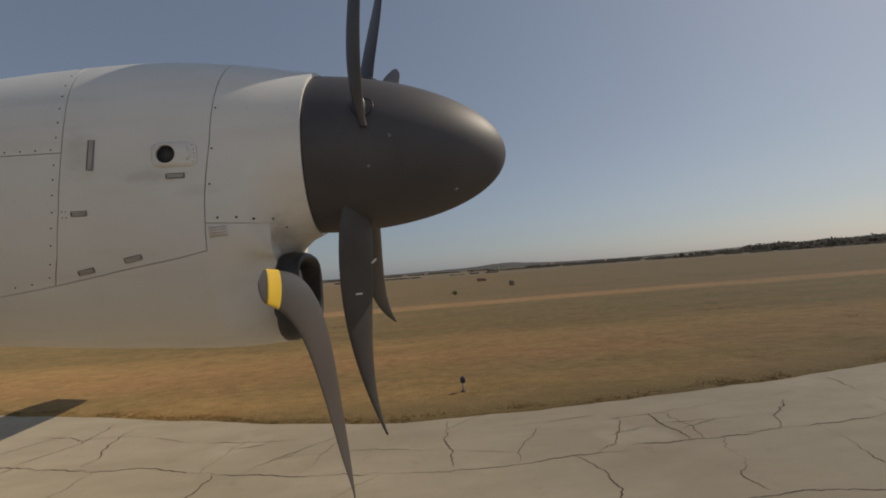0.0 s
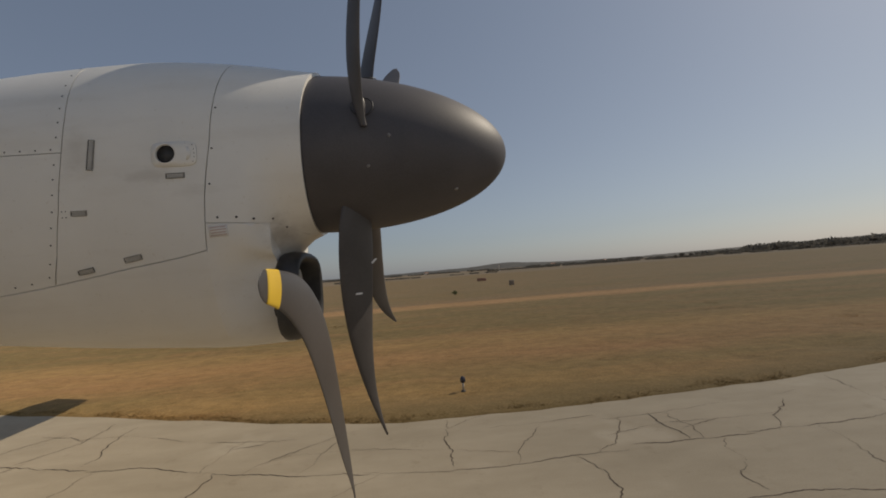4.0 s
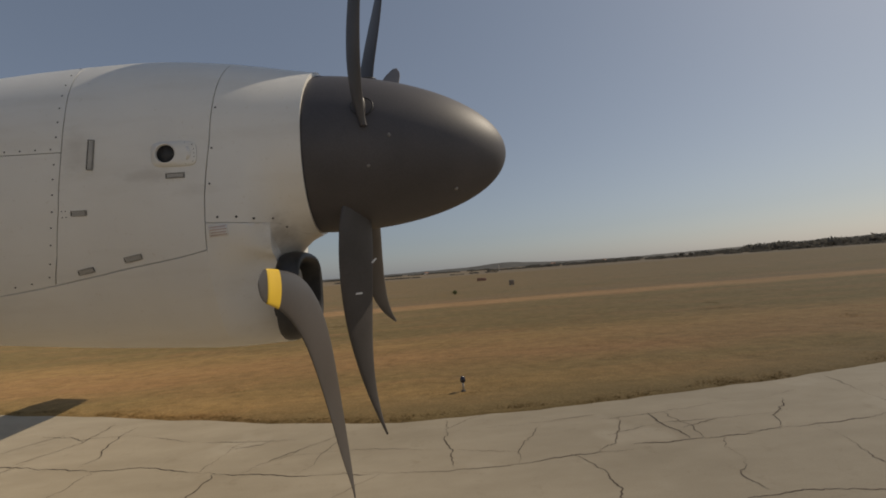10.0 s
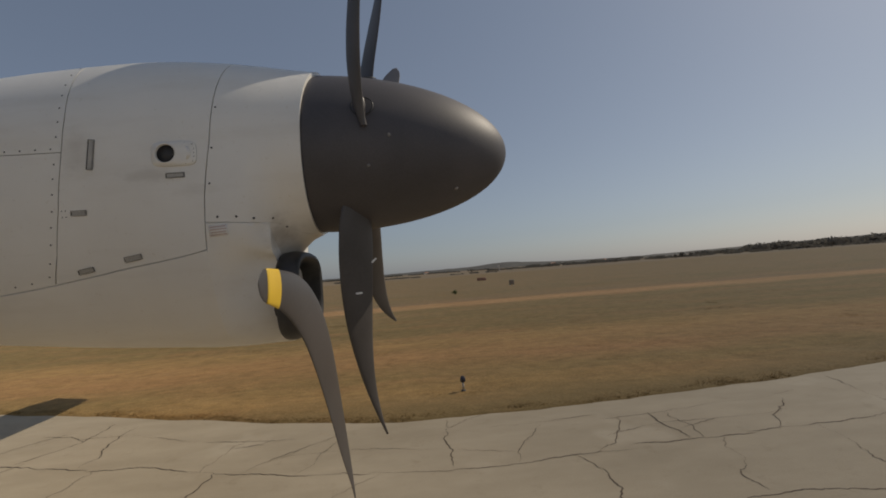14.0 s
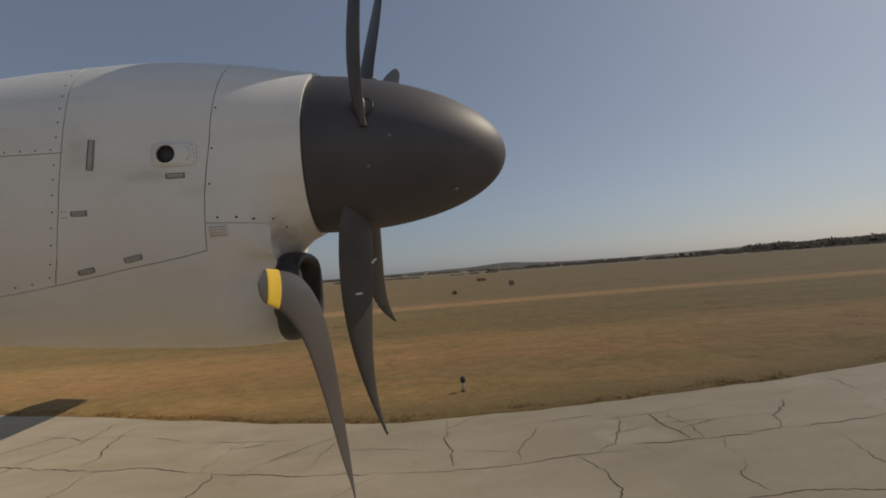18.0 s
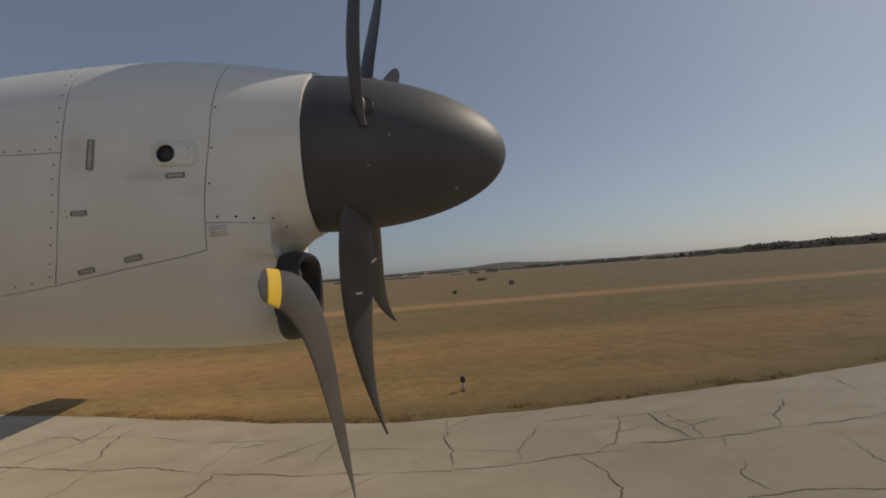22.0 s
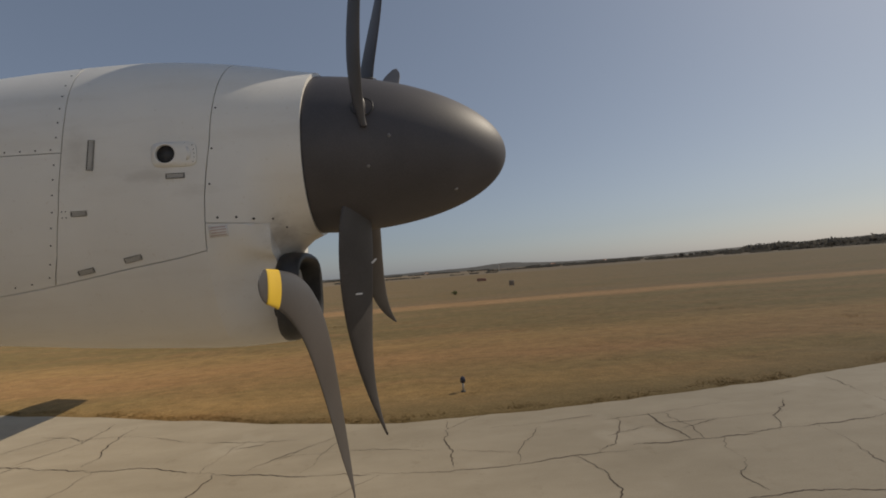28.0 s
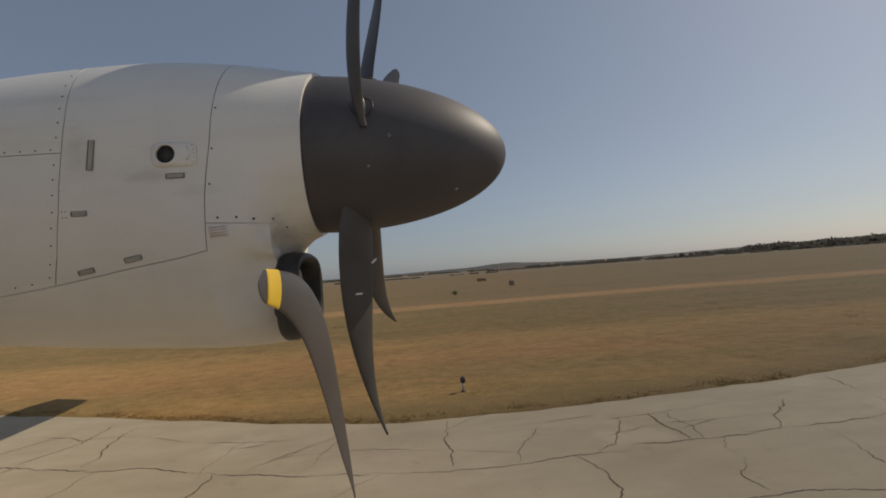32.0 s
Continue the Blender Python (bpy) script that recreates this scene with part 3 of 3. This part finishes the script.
wing(1), wing(-1)
rings = []
for x, rad, z in ((12.5, 0.1, 1.7), (12.2, 0.5, 1.75), (11.2, 1.0, 1.85), (9.5, 1.36, 1.95), (8, 1.43, 1.97), (-6, 1.43, 1.97), (-9, 1.2, 2.2), (-12, 0.7, 2.6), (-14, 0.25, 2.9)):
    rings.append([(x, -1.56 + rad * math.cos(t), z + rad * math.sin(t)) for t in np.linspace(0, 2 * math.pi, 49)[:-1]])
FUSELAGE = part("fuselage", rings_mesh(bmesh.new(), rings), PAINT, PLANE, "white tubular fuselage with cabin windows")
for i in range(10):
    x = 5.4 - i * 0.9
    bm = bmesh.new()
    rings = []
    for k, o in ((1.0, -0.01), (1.0, 0.012), (0.9, 0.02)):
        ring = []
        for t in np.linspace(0, 2 * math.pi, 25)[:-1]:
            c, s = math.cos(t), math.sin(t)
            q = (abs(c) ** 3 + abs(s) ** 3) ** (-1 / 3)
            z = 2.28 + 0.19 * k * q * s
            ring.append((x + 0.14 * k * q * c, -1.56 + math.sqrt(1.43 ** 2 - (z - 1.97) ** 2) + o, z))
        rings.append(ring)
    part("cabin_window", rings_mesh(bm, rings), GLASS, FUSELAGE, "dark rounded cabin window")


def wheel(x, y, rad, wid):
    bm = bmesh.new()
    rings = []
    for o, k in ((-0.5, 0.55), (-0.5, 0.85), (-0.36, 0.97), (0, 1), (0.36, 0.97), (0.5, 0.85), (0.5, 0.55)):
        rings.append([(x + rad * k * math.cos(t), y + o * wid, rad + rad * k * math.sin(t)) for t in np.linspace(0, 2 * math.pi, 33)[:-1]])
    tyre = part("wheel", rings_mesh(bm, rings), TYRE, PLANE, "black rubber wheel on a steel leg")
    bm = bmesh.new()
    bmesh.ops.create_cone(bm, cap_ends=True, segments=24, radius1=rad * 0.5, radius2=rad * 0.45, depth=wid * 1.06, matrix=pose(x, y, rad, 90))
    part("rim", bm, STEEL, tyre)


for x, y, rad, wid in ((-4.6, 0.55, 0.43, 0.25), (-4.6, 0.15, 0.43, 0.25), (-4.6, -3.67, 0.43, 0.25), (-4.6, -3.27, 0.43, 0.25), (7.2, -1.75, 0.28, 0.16), (7.2, -1.37, 0.28, 0.16)):
    wheel(x, y, rad, wid)
for a, b, rad in (((-4.6, 0.70, 0.43), (-4.6, -0.5, 1.1), 0.08), ((-4.6, -3.82, 0.43), (-4.6, -2.6, 1.1), 0.08), ((7.2, -1.84, 0.28), (7.2, -1.28, 0.28), 0.04), ((7.2, -1.56, 0.28), (7.2, -1.56, 0.9), 0.07)):
    a, b = Vector(a), Vector(b)
    bm = bmesh.new()
    bmesh.ops.create_cone(bm, cap_ends=True, segments=16, radius1=rad, radius2=rad, depth=(b - a).length,
                          matrix=Matrix.Translation((a + b) / 2) @ (b - a).to_track_quat("Z", "Y").to_matrix().to_4x4())
    part("gear_leg", bm, STEEL, PLANE)


# ---- cracks in the concrete ----
def ribbon(name, points, width, seed, rough=0.05, parent=TAXIWAY):
    """A wandering dark crack along a few corner points, of uneven width, filled flush."""
    rnd = random.Random(seed)
    path = []
    for (x0, y0), (x1, y1) in zip(points, points[1:]):
        n = max(3, int(math.hypot(x1 - x0, y1 - y0) / 0.035))
        for i in range(n):
            u = i / n
            path.append((x0 + (x1 - x0) * u, y0 + (y1 - y0) * u))
    path.append(points[-1])
    verts, faces = [], []
    for i, (x, y) in enumerate(path):
        j = sum((noise.noise_vector((x * k + seed, y * k, seed * 0.37 + k)) * rough * a for k, a in ((1.3, 1.6), (5, 0.75), (15, 0.55), (40, 0.2))), Vector())
        fade = min(1, min(i, len(path) - 1 - i) / 8 + 0.2)
        a, b = path[max(0, i - 1)], path[min(len(path) - 1, i + 1)]
        d = Vector((b[0] - a[0], b[1] - a[1])).normalized()
        w = width * fade * (0.75 + 0.5 * rnd.random()) * max(0.25, 1.0 + 1.3 * noise.noise((x * 1.7, y * 1.7, seed + 0.5))) / 2
        cx, cy = x + j.x, y + j.y
        verts += [(cx - d.y * w, cy + d.x * w, 0.004), (cx + d.y * w, cy - d.x * w, 0.004)]
        if i:
            k = 2 * i
            faces.append((k - 2, k - 1, k + 1, k))
    return mesh_from(name, verts, faces, CRACK, False, parent)


def crack_net():
    """One long crack beside the edge, broken ones between, and branching ones that tie them into uneven fields."""
    rnd = random.Random(31)

    def row(x, base):
        return base + (edge_y(x) - 7.12) * (0.8 if base > 5 else 0.3)

    def along(base, x0, x1, jag, cover, width):
        x = x0
        while x < x1:
            length = rnd.uniform(1.5, 4.0)
            if rnd.random() < cover:
                n = max(2, int(length / 0.8))
                pts = [(x + length * i / n, row(x + length * i / n, base) + jag * rnd.uniform(-1, 1)) for i in range(n + 1)]
                ribbon("crack", pts, width * rnd.uniform(0.8, 1.25), rnd.randrange(999), 0.04)
            x += length * rnd.uniform(0.93, 1.02)

    def across(x, y0, y1, slant, width):
        """A crack between two long ones, which often forks on its way."""
        n = rnd.choice((3, 4, 4))
        pts = [(x + slant * i / n + rnd.uniform(-0.13, 0.13), y0 + (y1 - y0) * i / n) for i in range(n + 1)]
        ribbon("crack", pts, width, rnd.randrange(999), 0.06)
        if rnd.random() < 0.5:
            px, py = pts[rnd.randrange(1, n)]
            reach = rnd.choice((-1, 1)) * rnd.uniform(0.3, 1.1)
            end = (px + reach, py + (y1 - y0) * rnd.uniform(0.15, 0.5))
            mid = ((px + end[0]) / 2 + rnd.uniform(-0.1, 0.1), (py + end[1]) / 2 + rnd.uniform(-0.1, 0.1))
            ribbon("crack", [(px, py), mid, end], width * 0.7, rnd.randrange(999), 0.05)

    along(5.25, -8, 14, 0.09, 1.0, 0.009)
    along(6.35, -8, 14, 0.14, 0.6, 0.006)
    along(3.9, -6, 9, 0.16, 0.5, 0.008)
    along(5.85, -2, 12, 0.18, 0.45, 0.006)
    x = -7.0
    while x < 13:
        top = row(x, 6.95 if rnd.random() < 0.5 else 6.3)
        across(x, row(x, 5.25), top, rnd.uniform(-0.5, 1.1), rnd.uniform(0.006, 0.014))
        x += rnd.choice((0.3, 0.45, 0.7, 1.1, 1.8))
    x = -6.0
    while x < 10:
        across(x, row(x, 5.25), rnd.uniform(3.2, 4.4), rnd.uniform(-0.9, 0.9), rnd.uniform(0.007, 0.014))
        x += rnd.uniform(0.9, 2.6)


crack_net()

# ---- edge light in the grass ----
LAMP_GLASS = varied("lamp_glass", (0.02, 0.02, 0.03), (0.035, 0.03, 0.05), 10, 0.15)


def edge_light(x, y):
    light = tagged(new("taxiway_edge_light"), "small taxiway edge light on a short pale stake in the grass", "edge light")
    light.location = (x, y, 0.03)
    bm = bmesh.new()
    bmesh.ops.create_cone(bm, cap_ends=True, segments=20, radius1=0.05, radius2=0.04, depth=0.03, matrix=pose(0, 0, 0.008))
    part("base", bm, SEAM, light)
    bm = bmesh.new()
    bmesh.ops.create_cone(bm, cap_ends=True, segments=16, radius1=0.022, radius2=0.02, depth=0.15, matrix=pose(0, 0, 0.10))
    part("stake", bm, LATCH, light, "grey stake")
    bm = bmesh.new()
    rings = [[(r0 * math.cos(t), r0 * math.sin(t), z) for t in np.linspace(0, 2 * math.pi, 21)[:-1]]
             for r0, z in ((0.03, 0.165), (0.052, 0.18), (0.052, 0.21), (0.046, 0.25), (0.03, 0.275), (0.008, 0.285))]
    part("lamp", rings_mesh(bm, rings), LAMP_GLASS, light, "dark blue glass dome")


edge_light(0.66, 8.35)

# ---- grass tufts ----
def let_light_through(mat, share=0.5):
    """Thin dry leaves glow a little when the sun stands behind them."""
    t = mat.node_tree
    p, out = t.nodes["Principled BSDF"], t.nodes["Material Output"]
    back, both = t.nodes.new("ShaderNodeBsdfTranslucent"), t.nodes.new("ShaderNodeMixShader")
    t.links.new(p.inputs["Base Color"].links[0].from_socket, back.inputs["Color"])
    both.inputs[0].default_value = share
    t.links.new(p.outputs[0], both.inputs[1])
    t.links.new(back.outputs[0], both.inputs[2])
    t.links.new(both.outputs[0], out.inputs["Surface"])


def tufts(name, count, near, far, height, label, seed, clump=-2.0):
    """Short mown blades that lean every way, thicker in some places than in others."""
    rnd = random.Random(seed)
    verts, faces = [], []
    while len(faces) < count:
        d = near + (far - near) * rnd.random() ** 1.5
        x = rnd.uniform(-1.2, 1.2) * (d + 8)
        y = edge_y(x) + wobble(x) + d
        if clump > -1 and noise.noise((x * 0.45, y * 0.9, seed)) < clump:
            continue
        z = 0.02 + 0.35 * noise.noise((x * 0.02, y * 0.02, 5)) * min(1, max(0, d - 6) / 40)
        rich = height * (0.8 + 0.9 * noise.noise((x * 1.1, y * 1.6, seed + 3)))
        wide = 0.005 + d * 0.0009
        for _ in range(7):
            bx, by = x + rnd.gauss(0, 0.04 + d * 0.004), y + rnd.gauss(0, 0.035 + d * 0.004)
            h = max(0.006, rich) * (0.5 + rnd.random())
            a, w = rnd.random() * math.pi, wide * (0.7 + 0.6 * rnd.random())
            c, e = w * math.cos(a), w * math.sin(a)
            k = len(verts)
            verts += [(bx - c, by - e, z - 0.01), (bx + c, by + e, z - 0.01), (bx + rnd.gauss(0, 0.45) * h, by + rnd.gauss(0, 0.45) * h, z + h)]
            faces.append((k, k + 1, k + 2))
    return tagged(mesh_from(name, verts, faces, GRASS, False), label, "grass", kind="stuff")


tufts("straw_grass", 160000, 0.0, 14, 0.018, "dry straw coloured grass tufts beside the taxiway", 3)
tufts("verge_grass", 7000, -0.10, 0.30, 0.022, "short ragged grass along the concrete edge", 4, 0.05)


# ---- distance ----
# leaf colour lifted and greyed, with the distance haze mixed into it
LEAF = varied("far_leaf_hazed", (0.098, 0.093, 0.083), (0.125, 0.118, 0.106), 0.12, 0.9)
let_light_through(LEAF, 0.5)
BUSH_LEAF = varied("bush_leaf", (0.10, 0.12, 0.05), (0.17, 0.18, 0.08), 2.0, 0.9)
let_light_through(BUSH_LEAF, 0.4)
BARK = varied("bark", (0.06, 0.05, 0.04), (0.10, 0.08, 0.06), 3, 0.9)
HILL = varied("hill_scrub", (0.042, 0.042, 0.039), (0.085, 0.076, 0.062), 0.02, 0.95, fine=0.4, fine_scale=0.05)
WALLS = varied("pale_plaster", (0.55, 0.52, 0.47), (0.65, 0.62, 0.56), 0.5, 0.8)
ROOF = varied("tile_roof", (0.28, 0.14, 0.09), (0.35, 0.18, 0.11), 1, 0.8)


def far_z(x, y):
    e = edge_y(x)
    d = y - e
    return 0.04 + 0.35 * noise.noise((x * 0.02, y * 0.02, 5)) * min(1, max(0, d - 6) / 40) + max(0, d - 300) * 0.0022


def polar(az, dist):
    return dist * math.sin(radians(az)), dist * math.cos(radians(az))


def leaf_mass(verts, faces, centre, size, count, rnd, leaf=0.16):
    """Many small leaf facets through an uneven crown."""
    cx, cy, cz = centre
    for _ in range(count):
        v = Vector((rnd.gauss(0, 1), rnd.gauss(0, 1), rnd.gauss(0, 1))).normalized() * rnd.random() ** 0.4
        lump = 0.75 + 0.45 * noise.noise(v * 1.7 + Vector((cx, cy, 0)) * 0.1)
        p = Vector((cx + v.x * size[0] * lump, cy + v.y * size[1] * lump, cz + v.z * size[2] * lump))
        s = leaf * max(size[0], size[2]) * (0.5 + rnd.random())
        a, b = Vector((rnd.gauss(0, 1), rnd.gauss(0, 1), rnd.gauss(0, 1))).normalized(), Vector((rnd.gauss(0, 1), rnd.gauss(0, 1), rnd.gauss(0, 1))).normalized()
        k = len(verts)
        verts += [p - a * s, p + a * s * 0.6 + b * s, p + a * s - b * s * 0.7, p - b * s]
        faces += [(k, k + 1, k + 2), (k, k + 2, k + 3)]


def wood(az0, az1, dist, height, step, seed, gap=0.0, even=0.0):
    """A far belt of trees and scrub. even: from 0, ragged, to 1, one closed crown line."""
    rnd = random.Random(seed)
    verts, faces = [], []
    az = az0
    while az < az1:
        if noise.noise((az * 0.8, seed * 3.3, 0)) > gap - 0.5:
            x, y = polar(az, dist * (1 + 0.05 * rnd.gauss(0, 1)))
            h = height * (0.55 + 0.3 * even + (0.5 - 0.4 * even) * rnd.random() + (0.5 - 0.35 * even) * noise.noise((az * 0.5, seed, 1)))
            if h > 0:
                w = h * rnd.uniform(0.8, 1.6)
                leaf_mass(verts, faces, (x, y, far_z(x, y) + h * 0.5), (w, w, h * 0.55), 36 + int(24 * even), rnd, 0.16 - 0.04 * even)
        az += step * (0.6 + 0.8 * rnd.random())
    return tagged(mesh_from("far_wood", verts, faces, LEAF, False), "dark green belt of far trees and scrub", "woods", kind="stuff")


def ridge(az0, az1, dist, stops, seed, label):
    """A low far hill: stops are bearing and elevation of its crest in degrees."""
    verts, faces = [], []
    azs = np.arange(az0, az1, 0.25)
    for az in azs:
        el = smooth_stop(az, stops) + 0.05 * noise.noise((az * 0.7, seed, 0)) + 0.03 * noise.noise((az * 3.1, seed, 0))
        crest = 2.3 + dist * math.tan(radians(max(0.02, el)))
        for k, u in enumerate((-0.55, -0.3, -0.12, 0.0, 0.2)):
            x, y = polar(az, dist * (1 + 0.6 * u))
            verts.append((x, y, -6 + (crest + 6) * (1 - abs(u) / 0.56) ** 0.8 if u < 0 else crest - u * 60))
    for i in range(len(azs) - 1):
        for j in range(4):
            a = i * 5 + j
            faces.append((a, a + 5, a + 6, a + 1))
    return tagged(mesh_from("hill", verts, faces, HILL), label, "hill", kind="structure")


def smooth_stop(az, stops):
    xs, ys = zip(*stops)
    return sum(interp(az + d, xs, ys) for d in (-1, -0.5, 0, 0.5, 1)) / 5


ridge(-70, 80, 2600, [(-70, 0.3), (-20, 0.2), (-4, 0.3), (2, 0.40), (7, 0.48), (10, 0.74), (12, 0.78), (14, 0.58), (18, 0.36), (26, 0.24), (32, 0.34), (40, 0.45), (50, 0.6), (80, 0.6)], 1,
      "low dry scrub covered ridge on the horizon")
wood(-14, 9, 850, 3.2, 0.07, 21, 0.1)
wood(-14, 11, 300, 1.1, 0.09, 22, 0.3)
wood(9, 31, 480, 2.2, 0.05, 29, 0.15)
wood(2, 28, 2300, 7.0, 0.045, 28, -0.1)
wood(14, 30, 800, 3.6, 0.07, 27, 0.3)
wood(29, 60, 440, 2.4, 0.08, 23, 0.3)
wood(33.5, 38.5, 600, 5.0, 0.05, 30, -0.2, 0.6)
wood(38, 62, 600, 8.2, 0.045, 24, -1.0, 0.9)
wood(-60, -14, 900, 5, 0.3, 25, 0.3)
wood(60, 100, 700, 8, 0.3, 26, 0.1)


def tree(az, dist, height, seed, label="single dark green tree far across the field"):
    rnd = random.Random(seed)
    x, y = polar(az, dist)
    z = far_z(x, y)
    t = tagged(new("tree"), label, "tree", "single trees in the field")
    t.location = (x, y, z - 0.1)
    bm = bmesh.new()
    rings = [[(r0 * math.cos(a) + o, r0 * math.sin(a), h * height) for a in np.linspace(0, 2 * math.pi, 9)[:-1]]
             for r0, h, o in ((0.05 * height, 0, 0), (0.035 * height, 0.2, 0.02 * height), (0.02 * height, 0.6, 0.0))]
    rings_mesh(bm, rings)
    for k in range(5):
        a = k * 1.3
        q = Vector((0.3 * height * math.cos(a), 0.3 * height * math.sin(a), (0.5 + 0.06 * k) * height))
        p = Vector((0, 0, 0.25 * height))
        bmesh.ops.create_cone(bm, cap_ends=True, segments=6, radius1=0.02 * height, radius2=0.008 * height, depth=(q - p).length,
                              matrix=Matrix.Translation((p + q) / 2) @ (q - p).to_track_quat("Z", "Y").to_matrix().to_4x4())
    part("trunk", bm, BARK, t)
    verts, faces = [], []
    for k in range(7):
        a = k * 0.9
        leaf_mass(verts, faces, (0.28 * height * math.cos(a) * (k > 0), 0.28 * height * math.sin(a) * (k > 0), (0.6 + 0.12 * math.sin(k * 2.1)) * height),
                  (0.3 * height, 0.3 * height, 0.26 * height), 70, rnd)
    mesh_from("crown", verts, faces, LEAF, False, t)


for i, (az, dist, h) in enumerate(((32.0, 420, 5.2), (32.9, 425, 4.4), (31.3, 430, 3.6), (9.6, 400, 2.8), (6.8, 420, 2.6), (21.5, 480, 3.8), (22.3, 470, 3.0), (36.4, 420, 3.4))):
    tree(az, dist, h, 40 + i)


def bush(az, el, size, seed):
    rnd = random.Random(seed)
    dist = 2.27 / math.tan(radians(-el))
    x, y = polar(az, dist)
    b = tagged(new("bush"), "small round grey green bush in the grass", "bush")
    b.location = (x, y, far_z(x, y))
    bm = bmesh.new()
    bmesh.ops.create_cone(bm, cap_ends=True, segments=8, radius1=0.05, radius2=0.02, depth=size, matrix=pose(0, 0, size / 2))
    part("stem", bm, BARK, b)
    verts, faces = [], []
    leaf_mass(verts, faces, (0, 0, size * 0.45), (size * 0.8, size * 0.6, size * 0.5), 160, rnd)
    mesh_from("foliage", verts, faces, BUSH_LEAF, False, b)


bush(4.35, -2.94, 0.45, 61)


def house(az, dist, w, d, h):
    x, y = polar(az, dist)
    t = tagged(new("house"), "small pale house with a tiled roof far away", "house", "far houses")
    t.location, t.rotation_euler = (x, y, far_z(x, y)), (0, 0, az * 0.7)
    part("wall", box(bmesh.new(), pose(0, 0, h / 2), (w, d, h)), WALLS, t, smooth=False)
    bm = bmesh.new()
    rings_mesh(bm, [[(-w * 0.54, -d * 0.58, h), (-w * 0.54, d * 0.58, h), (-w * 0.54, 0, h * 1.5)], [(w * 0.54, -d * 0.58, h), (w * 0.54, d * 0.58, h), (w * 0.54, 0, h * 1.5)]])
    part("roof", bm, ROOF, t, smooth=False)
    for k in (-0.25, 0.25):
        part("window", box(bmesh.new(), pose(k * w, -d / 2 - 0.02, h * 0.55), (w * 0.12, 0.06, h * 0.35)), SLOT, t, smooth=False)


house(17.3, 1000, 9, 7, 3.5)
house(23.5, 1050, 10, 7, 3.2)
house(0.8, 1000, 9, 7, 3.0)


def mast(az, dist):
    x, y = polar(az, dist)
    t = tagged(new("beacon_mast"), "small white lattice beacon mast on the airfield", "mast")
    t.location = (x, y, far_z(x, y))
    for sx in (-0.5, 0.5):
        for sy in (-0.5, 0.5):
            part("leg", box(bmesh.new(), pose(sx, sy, 2.2), (0.14, 0.14, 4.4)), WALLS, t, smooth=False)
    part("platform", box(bmesh.new(), pose(0, 0, 4.5), (1.7, 1.7, 0.25)), WALLS, t, smooth=False)
    part("lamp_housing", box(bmesh.new(), pose(0, 0, 5.1), (0.8, 0.8, 1.0), 0.1), WALLS, t, smooth=False)


mast(10.4, 420)


SIGN_RED = varied("sign_red_brown", (0.25, 0.13, 0.09), (0.31, 0.17, 0.12), 3, 0.6)
SIGN_DARK = varied("sign_dark", (0.18, 0.145, 0.11), (0.23, 0.19, 0.15), 3, 0.6)


def airfield_sign(az, dist, w, h, mat, label):
    """A low boxed sign on short legs beside a taxiway."""
    x, y = polar(az, dist)
    t = tagged(new("airfield_sign"), label, "sign", "airfield signs in the grass")
    t.location, t.rotation_euler = (x, y, far_z(x, y) - 0.04), (0, 0, radians(-az))
    for k in (-0.35, 0.35):
        part("leg", box(bmesh.new(), pose(k * w, 0, 0.12), (0.05, 0.05, 0.28)), LATCH, t, smooth=False)
    board = part("board", box(bmesh.new(), pose(0, 0, 0.22 + h / 2), (w, 0.14, h), 0.015), mat, t)
    part("panel", box(bmesh.new(), pose(0, -0.073, 0.22 + h / 2), (w * 0.86, 0.006, h * 0.78), 0.002), mat, board, smooth=False)


airfield_sign(8.0, 81.7, 1.75, 0.55, SIGN_RED, "long red brown boxed airfield sign in the grass")
airfield_sign(11.86, 52.8, 0.6, 0.6, SIGN_DARK, "small square dark airfield sign in the grass")
